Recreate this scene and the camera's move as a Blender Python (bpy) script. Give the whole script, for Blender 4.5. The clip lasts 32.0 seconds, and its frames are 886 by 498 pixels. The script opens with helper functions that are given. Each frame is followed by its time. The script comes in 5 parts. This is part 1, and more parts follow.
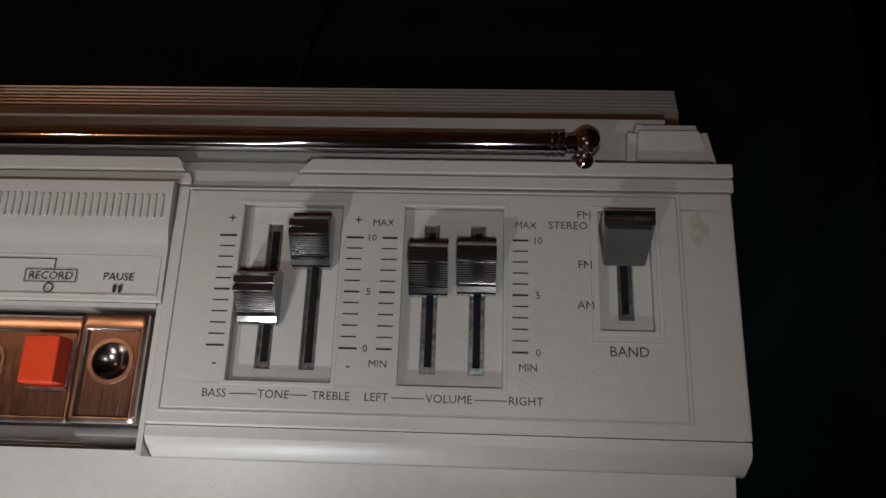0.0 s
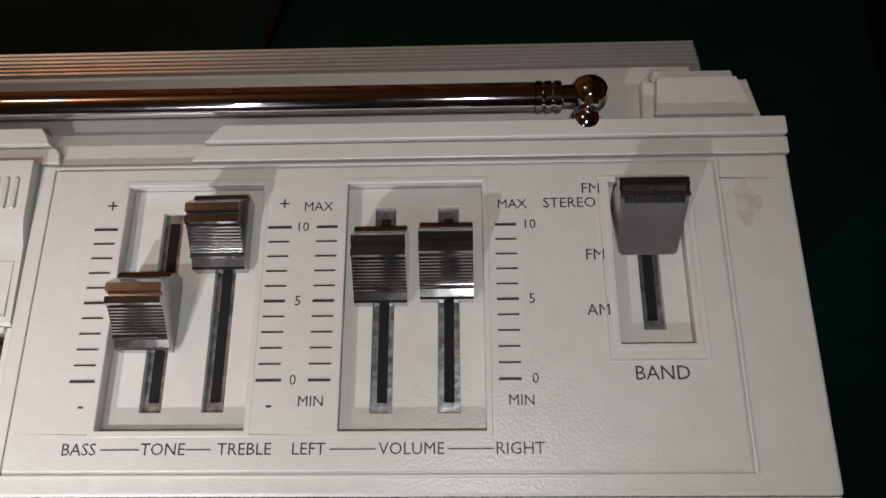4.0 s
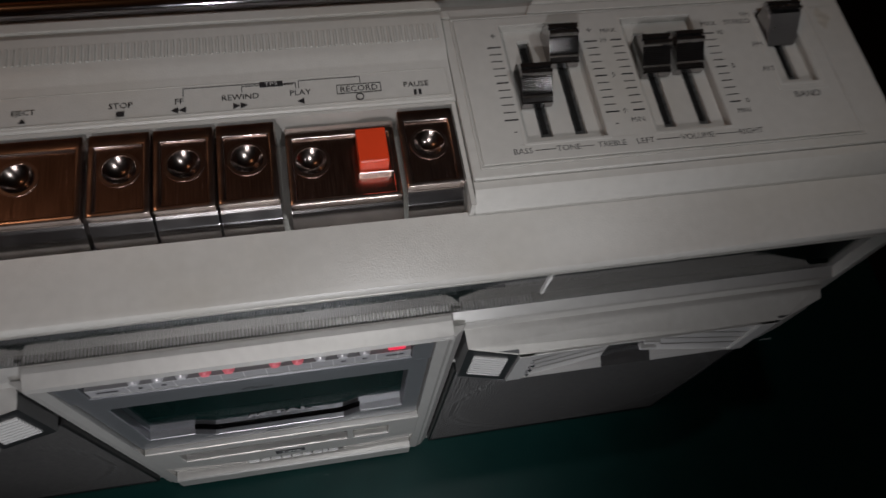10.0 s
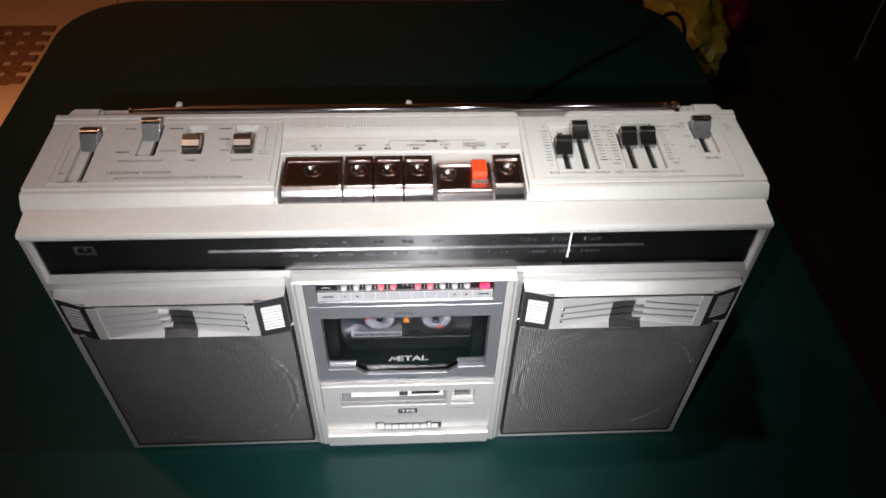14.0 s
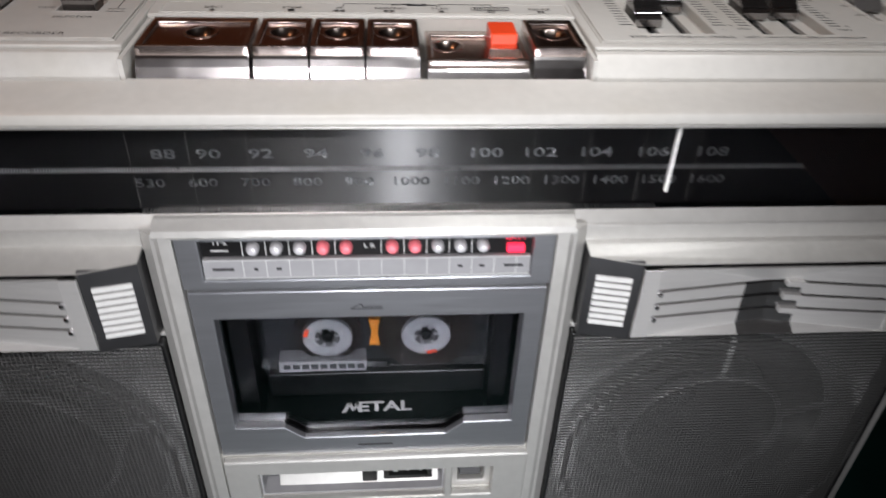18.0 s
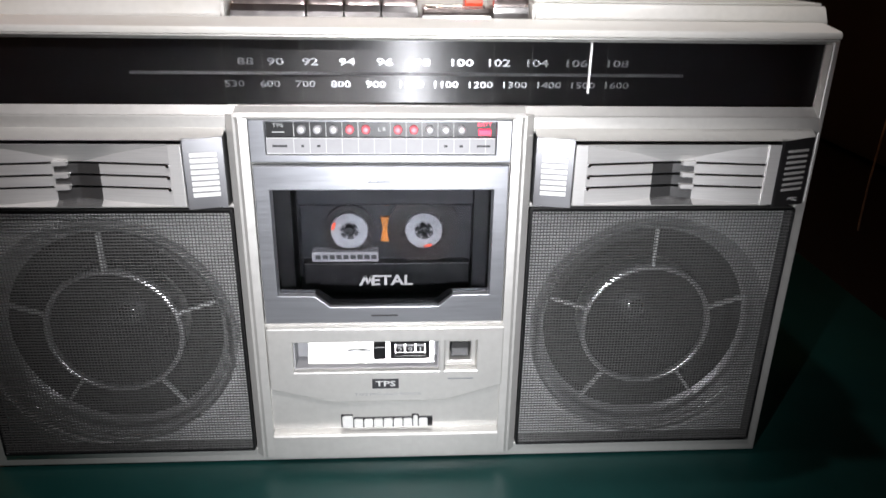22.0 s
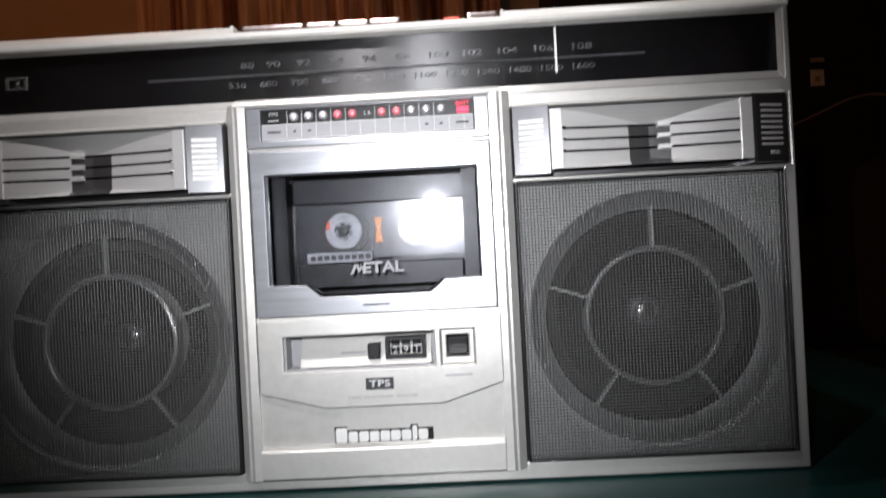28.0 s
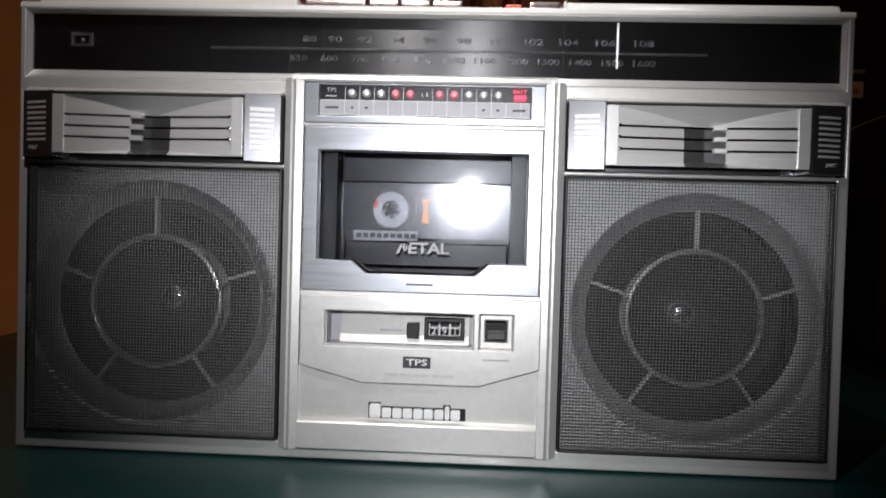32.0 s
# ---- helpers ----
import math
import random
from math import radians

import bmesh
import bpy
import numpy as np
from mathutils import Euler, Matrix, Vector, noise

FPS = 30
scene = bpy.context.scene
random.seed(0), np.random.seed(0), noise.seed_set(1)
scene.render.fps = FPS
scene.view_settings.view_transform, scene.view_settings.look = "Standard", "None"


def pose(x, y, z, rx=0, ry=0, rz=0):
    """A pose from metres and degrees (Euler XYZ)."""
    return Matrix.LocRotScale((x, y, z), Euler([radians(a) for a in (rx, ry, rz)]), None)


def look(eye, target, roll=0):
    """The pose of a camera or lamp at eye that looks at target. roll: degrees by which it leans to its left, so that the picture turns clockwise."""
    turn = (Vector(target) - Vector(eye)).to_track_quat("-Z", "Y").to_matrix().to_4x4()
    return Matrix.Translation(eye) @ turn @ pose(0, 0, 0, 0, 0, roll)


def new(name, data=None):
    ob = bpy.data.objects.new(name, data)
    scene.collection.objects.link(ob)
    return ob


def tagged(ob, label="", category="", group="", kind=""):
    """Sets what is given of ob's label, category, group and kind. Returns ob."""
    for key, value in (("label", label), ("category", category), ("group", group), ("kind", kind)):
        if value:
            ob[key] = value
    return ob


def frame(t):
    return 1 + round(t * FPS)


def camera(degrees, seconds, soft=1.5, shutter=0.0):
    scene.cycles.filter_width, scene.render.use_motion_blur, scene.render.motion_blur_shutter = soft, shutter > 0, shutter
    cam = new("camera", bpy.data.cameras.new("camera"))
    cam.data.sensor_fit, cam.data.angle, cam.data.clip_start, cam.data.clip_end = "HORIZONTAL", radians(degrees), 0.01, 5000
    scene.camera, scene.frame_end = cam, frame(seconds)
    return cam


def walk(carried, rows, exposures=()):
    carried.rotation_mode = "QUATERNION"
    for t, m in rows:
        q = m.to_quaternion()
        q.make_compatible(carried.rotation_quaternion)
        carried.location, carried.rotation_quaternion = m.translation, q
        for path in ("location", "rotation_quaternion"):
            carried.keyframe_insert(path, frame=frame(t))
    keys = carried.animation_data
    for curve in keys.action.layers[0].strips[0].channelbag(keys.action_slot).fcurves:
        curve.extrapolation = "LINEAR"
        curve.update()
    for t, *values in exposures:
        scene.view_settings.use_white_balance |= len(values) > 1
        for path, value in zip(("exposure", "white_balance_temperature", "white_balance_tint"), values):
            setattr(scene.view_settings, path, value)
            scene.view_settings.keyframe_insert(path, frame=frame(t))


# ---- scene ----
cam = camera(62.23, 32.0, 1.5, 0.5)
PATH = [
    (0, (0.16608, 0.01835, 0.46170), (0.14714, 0.13697, 0.08016), -7.56),
    (0.5, (0.16028, 0.02156, 0.45539), (0.14923, 0.13999, 0.07348), -4.58),
    (1, (0.16109, 0.02549, 0.44831), (0.15124, 0.14171, 0.06570), -4.64),
    (1.5, (0.15896, 0.02479, 0.44545), (0.14988, 0.14098, 0.06281), -4.56),
    (2, (0.16058, 0.03161, 0.43795), (0.15279, 0.14068, 0.05319), -4.05),
    (2.5, (0.16328, 0.03225, 0.40150), (0.16220, 0.15886, 0.02206), -1.53),
    (4.5, (0.17245, 0.02720, 0.41223), (0.15841, 0.15842, 0.03462), -6.37),
    (5, (0.17499, 0.02904, 0.41769), (0.16248, 0.16019, 0.04001), -5.68),
    (5.5, (0.16343, 0.02782, 0.42258), (0.16224, 0.16228, 0.04586), 0.43),
    (6, (0.12787, 0.02200, 0.42627), (0.12560, 0.15696, 0.04973), 1.19),
    (6.5, (0.08344, 0.01032, 0.42398), (0.08847, 0.15442, 0.05087), 6.31),
    (7, (0.06975, 0.01038, 0.43063), (0.07646, 0.14366, 0.05354), 6.99),
    (7.5, (0.06748, 0.00705, 0.42717), (0.07514, 0.14260, 0.05092), 7.31),
    (8, (0.06847, 0.01328, 0.42868), (0.07993, 0.15328, 0.05416), 8.01),
    (8.5, (0.07496, 0.00599, 0.42872), (0.09391, 0.14735, 0.05501), 9.06),
    (9, (0.08105, -0.01135, 0.44183), (0.12025, 0.12517, 0.06790), 13.97),
    (9.5, (0.06412, -0.04118, 0.45412), (0.10369, 0.10612, 0.08434), 12.09),
    (10, (0.03189, -0.08563, 0.46945), (0.09319, 0.07902, 0.11010), 12.19),
    (10.5, (0.05031, -0.12166, 0.49959), (0.10568, 0.07991, 0.15856), 11.15),
    (11, (0.09543, -0.16745, 0.48670), (0.09952, 0.07378, 0.16765), 5.69),
    (11.5, (0.09122, -0.20618, 0.49597), (0.06944, 0.05406, 0.19298), 1.14),
    (12, (0.01562, -0.24547, 0.52793), (0.02047, 0.00674, 0.21750), 0.79),
    (12.5, (-0.03446, -0.25571, 0.55144), (0.00543, -0.01100, 0.23756), 4.15),
    (13, (0.02807, -0.29343, 0.56815), (0.03877, -0.01822, 0.27808), 3.40),
    (13.5, (0.03573, -0.30993, 0.56998), (0.04792, -0.02720, 0.28729), 3.90),
    (14, (0.00107, -0.32064, 0.57706), (0.02100, -0.04537, 0.28753), 1.99),
    (14.5, (-0.00167, -0.31632, 0.55171), (0.01576, -0.04965, 0.25408), 2.18),
    (16.5, (0.00732, -0.25689, 0.47222), (0.02872, 0.00206, 0.16810), 4.67),
    (17, (0.00117, -0.22432, 0.46661), (0.03092, 0.03884, 0.16685), 5.55),
    (17.5, (-0.01259, -0.18166, 0.40675), (0.00658, 0.10443, 0.12785), 4.45),
    (18, (0.00727, -0.21508, 0.36095), (0.03647, 0.10729, 0.12595), 2.18),
    (18.5, (0.01672, -0.29702, 0.33180), (0.04403, 0.05990, 0.15328), 2.10),
    (19, (0.02004, -0.35971, 0.33551), (0.05981, 0.00470, 0.17544), 4.56),
    (19.5, (0.01488, -0.37063, 0.31057), (0.06267, -0.00342, 0.15932), 3.25),
    (20, (-0.00620, -0.36415, 0.30383), (0.02827, -0.00036, 0.14115), 0.35),
    (20.5, (-0.00329, -0.35601, 0.30370), (0.03149, 0.00440, 0.13372), -0.02),
    (21, (-0.00805, -0.36078, 0.29945), (0.01664, -0.00081, 0.12679), 0.26),
    (21.5, (-0.00052, -0.36523, 0.30064), (0.02032, -0.00185, 0.13476), 0.36),
    (22, (0.00947, -0.37285, 0.29502), (0.03234, -0.00404, 0.14186), 0.96),
    (22.5, (0.00340, -0.39279, 0.28685), (0.02051, -0.01190, 0.16590), 0.70),
    (23, (-0.00327, -0.39150, 0.24397), (0.01048, -0.00057, 0.16042), -0.32),
    (23.5, (0.00108, -0.39263, 0.23331), (0.01219, 0.00379, 0.18110), 0.39),
    (24, (0.02990, -0.43955, 0.19347), (0.02278, -0.04039, 0.16868), 0.11),
    (24.5, (0.04330, -0.45871, 0.15072), (0.03205, -0.05913, 0.13640), 2.39),
    (25, (0.04954, -0.46718, 0.19078), (0.04660, -0.06808, 0.16411), -1.06),
    (25.5, (0.06073, -0.46944, 0.16841), (0.05115, -0.07040, 0.14236), 0.19),
    (27.5, (0.03012, -0.41978, 0.14929), (0.02152, -0.02042, 0.12841), -2.54),
    (28, (0.04908, -0.40699, 0.12983), (0.03834, -0.00714, 0.12977), -3.00),
    (28.5, (0.05591, -0.41307, 0.13121), (0.04267, -0.01490, 0.16699), -3.72),
    (29, (0.05209, -0.41957, 0.11546), (0.03952, -0.02197, 0.15738), -3.11),
    (29.5, (0.04141, -0.42031, 0.11737), (0.02843, -0.02136, 0.14325), -0.40),
    (30, (0.03147, -0.42120, 0.11140), (0.01757, -0.02150, 0.11829), 0.91),
    (30.5, (0.03226, -0.42041, 0.11680), (0.01787, -0.02080, 0.12703), 0.92),
    (31, (0.03297, -0.41931, 0.11650), (0.01927, -0.01971, 0.12783), 0.59),
    (31.5, (0.03431, -0.41796, 0.12088), (0.02170, -0.01833, 0.13261), 0.41),
    (32, (0.03175, -0.41181, 0.13157), (0.01307, -0.01236, 0.12185), 1.60),
]
walk(cam, [(t, look(eye, target, roll)) for t, eye, target, roll in PATH],
     exposures=[(0.0, -1.3), (0.5, -0.7), (1.0, -0.35), (2.0, -0.2), (5.0, -0.32), (6.0, -0.55), (7.0, -0.8), (8.0, -1.0), (9.0, -1.2), (10.0, -1.8), (11.0, -1.0), (12.0, -0.5),
                (13.0, -0.1), (14.0, 0.18), (17.0, -0.1), (18.0, -0.45), (19.0, -0.6), (20.0, -0.1), (22.0, 0.1), (23.0, 0.3), (24.0, 0.0), (25.0, 0.0), (28.0, -0.15), (29.0, -0.25), (30.0, -0.35), (31.0, -0.32), (32.0, -0.35)])

# ---------------------------------------------------------------- light
world = bpy.data.worlds.new("night_room")
scene.world = world
world.use_nodes = True
world.node_tree.nodes["Background"].inputs[0].default_value = (1.0, 0.55, 0.3, 1)
world.node_tree.nodes["Background"].inputs[1].default_value = 0.004


def lamp(name, kind, energy, colour, m, size=0.01, cone=90):
    data = bpy.data.lights.new(name, kind)
    data.energy, data.color = energy, colour
    if kind == "AREA":
        data.shape, data.size = "DISK", size
    else:
        data.shadow_soft_size = size
    if kind == "SPOT":
        data.spot_size, data.spot_blend = radians(cone), 1.0
    ob = new(name, data)
    ob.matrix_world = m
    return ob


# The torch that lights the film, at the places where it is held: over the controls, beside them, high before them and before the front.
lamp("torch_above", "SPOT", 0.74, (0.97, 0.97, 0.985), look((0.172, 0.008, 0.445), (0.190, 0.058, 0.26)), 0.004, 98)
lamp("torch_aside", "SPOT", 1.25, (0.97, 0.97, 0.985), look((0.060, -0.030, 0.438), (0.018, 0.012, 0.26)), 0.004, 90)
lamp("torch_high", "SPOT", 7.6, (0.99, 0.945, 0.97), look((-0.06, -0.34, 0.56), (-0.045, 0.07, 0.23)), 0.004, 74)
lamp("torch_front", "SPOT", 9.6, (0.955, 0.965, 1.02), look((0.022, -0.42, 0.175), (0.028, 0.0, 0.130)), 0.003, 64)
# Warm lights: an unseen fill added low by the wall, one under the ceiling.
lamp("low_warm_fill", "POINT", 7.0, (1.0, 0.46, 0.21), look((-1.10, 1.22, -0.28), (0, 0, 0)), 0.05)
lamp("ceiling_bulb", "POINT", 9.0, (1.0, 0.47, 0.24), look((-0.90, 0.55, 1.88), (0, 0, 0)), 0.05)


# ---------------------------------------------------------------- materials
def material(name, colour, rough=0.5, metal=0.0, scale=120.0, vary=0.08, bump=0.0, bump_scale=900.0, coat=0.0, stain=0.0,
             stretch=(1, 1, 1), rough_vary=0.08):
    m = bpy.data.materials.new(name)
    m.use_nodes = True
    nt = m.node_tree
    n, link = nt.nodes, nt.links
    b = n["Principled BSDF"]
    co = n.new("ShaderNodeTexCoord")
    mp = n.new("ShaderNodeMapping")
    mp.inputs["Scale"].default_value = stretch
    link.new(co.outputs["Object"], mp.inputs["Vector"])
    fine = n.new("ShaderNodeTexNoise")
    fine.inputs["Scale"].default_value, fine.inputs["Detail"].default_value = scale, 4.0
    link.new(mp.outputs[0], fine.inputs["Vector"])
    ramp = n.new("ShaderNodeMapRange")
    ramp.inputs["From Min"].default_value, ramp.inputs["From Max"].default_value = 0.3, 0.7
    ramp.inputs["To Min"].default_value, ramp.inputs["To Max"].default_value = 1 - vary, 1 + vary
    link.new(fine.outputs[0], ramp.inputs[0])
    mul = n.new("ShaderNodeVectorMath")
    mul.operation = "SCALE"
    mul.inputs[0].default_value = colour
    link.new(ramp.outputs[0], mul.inputs["Scale"])
    last = mul.outputs[0]
    if stain:
        big = n.new("ShaderNodeTexNoise")
        big.inputs["Scale"].default_value, big.inputs["Detail"].default_value = 14.0, 6.0
        link.new(co.outputs["Object"], big.inputs["Vector"])
        cut = n.new("ShaderNodeMapRange")
        cut.inputs["From Min"].default_value, cut.inputs["From Max"].default_value = 0.52, 0.75
        cut.inputs["To Max"].default_value = stain
        link.new(big.outputs[0], cut.inputs[0])
        mix = n.new("ShaderNodeMix")
        mix.data_type = "RGBA"
        link.new(cut.outputs[0], mix.inputs["Factor"])
        link.new(last, mix.inputs["A"])
        mix.inputs["B"].default_value = (colour[0] * 0.75, colour[1] * 0.68, colour[2] * 0.52, 1)
        last = mix.outputs["Result"]
    link.new(last, b.inputs["Base Color"])
    rr = n.new("ShaderNodeMapRange")
    rr.inputs["To Min"].default_value, rr.inputs["To Max"].default_value = max(0.02, rough - rough_vary), min(1, rough + rough_vary)
    link.new(fine.outputs[0], rr.inputs[0])
    link.new(rr.outputs[0], b.inputs["Roughness"])
    b.inputs["Metallic"].default_value = metal
    b.inputs["Coat Weight"].default_value = coat
    b.inputs["Coat Roughness"].default_value = 0.05
    if bump:
        grain = n.new("ShaderNodeTexNoise")
        grain.inputs["Scale"].default_value, grain.inputs["Detail"].default_value = bump_scale, 2.0
        link.new(mp.outputs[0], grain.inputs["Vector"])
        bp = n.new("ShaderNodeBump")
        bp.inputs["Strength"].default_value, bp.inputs["Distance"].default_value = bump, 0.0004
        link.new(grain.outputs[0], bp.inputs["Height"])
        link.new(bp.outputs[0], b.inputs["Normal"])
    return m


def glass(name, tint=(1, 1, 1), rough=0.0, gloss=0.011):
    m = bpy.data.materials.new(name)
    m.use_nodes = True
    b = m.node_tree.nodes["Principled BSDF"]
    b.inputs["Base Color"].default_value = (*tint, 1)
    b.inputs["Transmission Weight"].default_value, b.inputs["IOR"].default_value = 1.0, 1.3
    b.inputs["Roughness"].default_value = rough
    b.inputs["Coat Weight"].default_value, b.inputs["Coat Roughness"].default_value = 1.0, gloss
    return m


def glow(name, colour, strength):
    m = material(name, colour, 0.3)
    b = m.node_tree.nodes["Principled BSDF"]
    b.inputs["Emission Color"].default_value = (*colour, 1)
    b.inputs["Emission Strength"].default_value = strength
    return m


PAINT = material("silver_beige_paint", (0.60, 0.59, 0.555), 0.35, 0.0, 260, 0.03, 0.2, 1700, 0.0, 0.25)
FRONT = material("silver_paint", (0.64, 0.63, 0.60), 0.37, 0.55, 300, 0.03, 0.1, 2200, 0.0, 0.06)
DARKGREY = material("dark_grey_plastic", (0.035, 0.035, 0.036), 0.5, 0, 200, 0.1, 0.1)
BLACK = material("black_plastic", (0.005, 0.005, 0.0055), 0.34, 0, 200, 0.1, 0.05)
GLOSSBLACK = material("gloss_black", (0.0018, 0.0018, 0.0022), 0.12, 0, 60, 0.1, rough_vary=0.03)
CHROME = material("chrome", (0.74, 0.74, 0.76), 0.07, 1.0, 180, 0.05, rough_vary=0.03)
KNOB = material("smoked_chrome", (0.36, 0.35, 0.35), 0.12, 0.97, 220, 0.08, 0.05, 500, rough_vary=0.05)
KEY = material("brushed_brown_metal", (0.47, 0.35, 0.305), 0.24, 1.0, 220, 0.20, 0.16, 500, stretch=(9, 0.35, 1), rough_vary=0.08)
RIM = material("brown_chrome", (0.66, 0.56, 0.52), 0.24, 1.0, 200, 0.08, rough_vary=0.06)
DIMPLE = material("polished_dimple", (0.30, 0.255, 0.235), 0.21, 1.0, 150, 0.05, rough_vary=0.04)
KEYSIDE = material("dark_chrome", (0.66, 0.64, 0.635), 0.19, 1.0, 150, 0.08, rough_vary=0.04)
SATIN = material("satin_chrome", (0.80, 0.78, 0.76), 0.28, 1.0, 180, 0.05)
STEEL = material("slider_steel", (0.22, 0.23, 0.23), 0.4, 0.9, 700, 0.5, 0.3, 500)
ALU = material("brushed_aluminium", (0.74, 0.73, 0.71), 0.33, 0.54, 160, 0.06, 0.08, 420, stretch=(0.3, 1, 14))
DOOR = material("satin_grey_metal", (0.40, 0.41, 0.435), 0.33, 0.8, 160, 0.04, 0.03, 420, stretch=(0.3, 1, 12))
SCALE = material("grey_scale_print", (0.34, 0.34, 0.35), 0.45, 0, 200, 0.05)
LED = material("silvery_lamp", (0.78, 0.78, 0.80), 0.24, 0.3, 200, 0.05)
MESH = material("grille_metal", (0.15, 0.15, 0.147), 0.42, 0.6, 300, 0.1)
BAFFLE = material("pale_grey_baffle", (0.70, 0.70, 0.69), 0.6, 0, 200, 0.06)
CONE = material("speaker_cone_paper", (0.013, 0.0125, 0.012), 0.6, 0, 150, 0.2, 0.2, 500)
DOME = material("dust_cap", (0.60, 0.60, 0.61), 0.20, 0.9, 100, 0.1)
RED = material("red_plastic", (0.85, 0.07, 0.02), 0.3, 0, 120, 0.04, 0.03)
INK = material("dark_ink", (0.03, 0.03, 0.033), 0.5, 0, 900, 0.3)
PALE = material("pale_print", (0.62, 0.63, 0.62), 0.5, 0, 300, 0.05)
WHITE = material("white_plastic", (0.72, 0.72, 0.70), 0.4, 0, 200, 0.03)
FELT = material("black_felt", (0.003, 0.003, 0.003), 0.9, 0, 300, 0.2)
REDGLOW = glow("red_led", (1.0, 0.03, 0.08), 2.2)
DIMRED = glow("lit_red_led", (0.92, 0.22, 0.26), 0.18)
# Middle of the strip bands: a dark mirror image put into the base colour.
SADDLE = material("dark_reflection_metal", (0.38, 0.38, 0.38), 0.25, 0.92, 100, 0.08, rough_vary=0.04)
LEVER = material("dull_grey_chrome", (0.36, 0.35, 0.345), 0.30, 0.75, 90, 0.10, rough_vary=0.08)
STRIPBLACK = material("dark_satin_metal", (0.15, 0.15, 0.155), 0.30, 0.9, 60, 0.08, rough_vary=0.04)
FUNNEL = material("silvered_funnel", (0.60, 0.60, 0.595), 0.34, 0.6, 200, 0.06)
DIALPRINT = material("dial_print", (0.23, 0.235, 0.245), 0.25, 0.95, 300, 0.05)
RAIL = material("silvered_dial_rail", (0.24, 0.245, 0.255), 0.30, 0.9, 300, 0.06)
HUBGREY = material("grey_print", (0.30, 0.30, 0.31), 0.5, 0, 300, 0.05)
DIALBLACK = material("ridged_gloss_black", (0.0018, 0.0018, 0.0022), 0.34, 0, 60, 0.1, rough_vary=0.02)
ridges = DIALBLACK.node_tree.nodes.new("ShaderNodeTangent")   # fine level ridges draw a highlight out upwards
ridges.direction_type, ridges.axis = "RADIAL", "X"
DIALBLACK.node_tree.links.new(ridges.outputs[0], DIALBLACK.node_tree.nodes["Principled BSDF"].inputs["Tangent"])
DIALBLACK.node_tree.nodes["Principled BSDF"].inputs["Anisotropic"].default_value = 0.97
DIALBLACK.node_tree.nodes["Principled BSDF"].inputs["Specular IOR Level"].default_value = 0.6
GREYPRINT = material("dim_print", (0.030, 0.028, 0.026), 0.5)
CLEAR = glass("clear_acrylic")
SMOKE = glass("smoked_acrylic", (0.50, 0.51, 0.54), gloss=0.04)


# ---------------------------------------------------------------- mesh helpers
def part(name, bm, mat, parent, label="", smooth=False, kind=""):
    me = bpy.data.meshes.new(name)
    bmesh.ops.recalc_face_normals(bm, faces=bm.faces[:])
    if smooth:
        for f in bm.faces:
            f.smooth = True
    bm.to_mesh(me)
    bm.free()
    me.materials.append(mat)
    ob = new(name, me)
    ob.parent = parent
    if smooth:
        me.set_sharp_from_angle(angle=radians(35 if smooth is True else smooth))
    return tagged(ob, label, kind=kind)


def holder(name, label, category, group="", loc=(0, 0, 0)):
    ob = new(name)
    ob.location = loc
    ob.empty_display_size = 0.02
    return tagged(ob, label, category, group)


def box(bm, x0, x1, y0, y1, z0, z1, r=0.0, seg=2):
    vs = [bm.verts.new(p) for p in ((x0, y0, z0), (x1, y0, z0), (x1, y1, z0), (x0, y1, z0), (x0, y0, z1), (x1, y0, z1), (x1, y1, z1), (x0, y1, z1))]
    fs = [bm.faces.new([vs[i] for i in q]) for q in ((0, 3, 2, 1), (4, 5, 6, 7), (0, 1, 5, 4), (1, 2, 6, 5), (2, 3, 7, 6), (3, 0, 4, 7))]
    if r:
        es = {e for f in fs for e in f.edges}
        bmesh.ops.bevel(bm, geom=list(es), offset=r, segments=seg, affect="EDGES", profile=0.5)
    return bm


def boxes(*rows, r=0.0):
    bm = bmesh.new()
    for row in rows:
        box(bm, *row, r=r)
    return bm


def prism_x(profile, x0, x1, r=0.0):
    """A profile of (y, z) drawn out along x."""
    bm = bmesh.new()
    a = [bm.verts.new((x0, y, z)) for y, z in profile]
    b = [bm.verts.new((x1, y, z)) for y, z in profile]
    bm.faces.new(a)
    bm.faces.new(b[::-1])
    n = len(profile)
    for i in range(n):
        bm.faces.new((a[i], b[i], b[(i + 1) % n], a[(i + 1) % n]))
    if r:
        bmesh.ops.bevel(bm, geom=bm.edges[:], offset=r, segments=2, affect="EDGES", profile=0.5)
    return bm


def prism_y(profile, y0, y1, r=0.0):
    """A profile of (x, z) drawn out along y."""
    bm = bmesh.new()
    a = [bm.verts.new((x, y0, z)) for x, z in profile]
    b = [bm.verts.new((x, y1, z)) for x, z in profile]
    bm.faces.new(a)
    bm.faces.new(b[::-1])
    n = len(profile)
    for i in range(n):
        bm.faces.new((a[i], b[i], b[(i + 1) % n], a[(i + 1) % n]))
    if r:
        bmesh.ops.bevel(bm, geom=bm.edges[:], offset=r, segments=2, affect="EDGES", profile=0.5)
    return bm


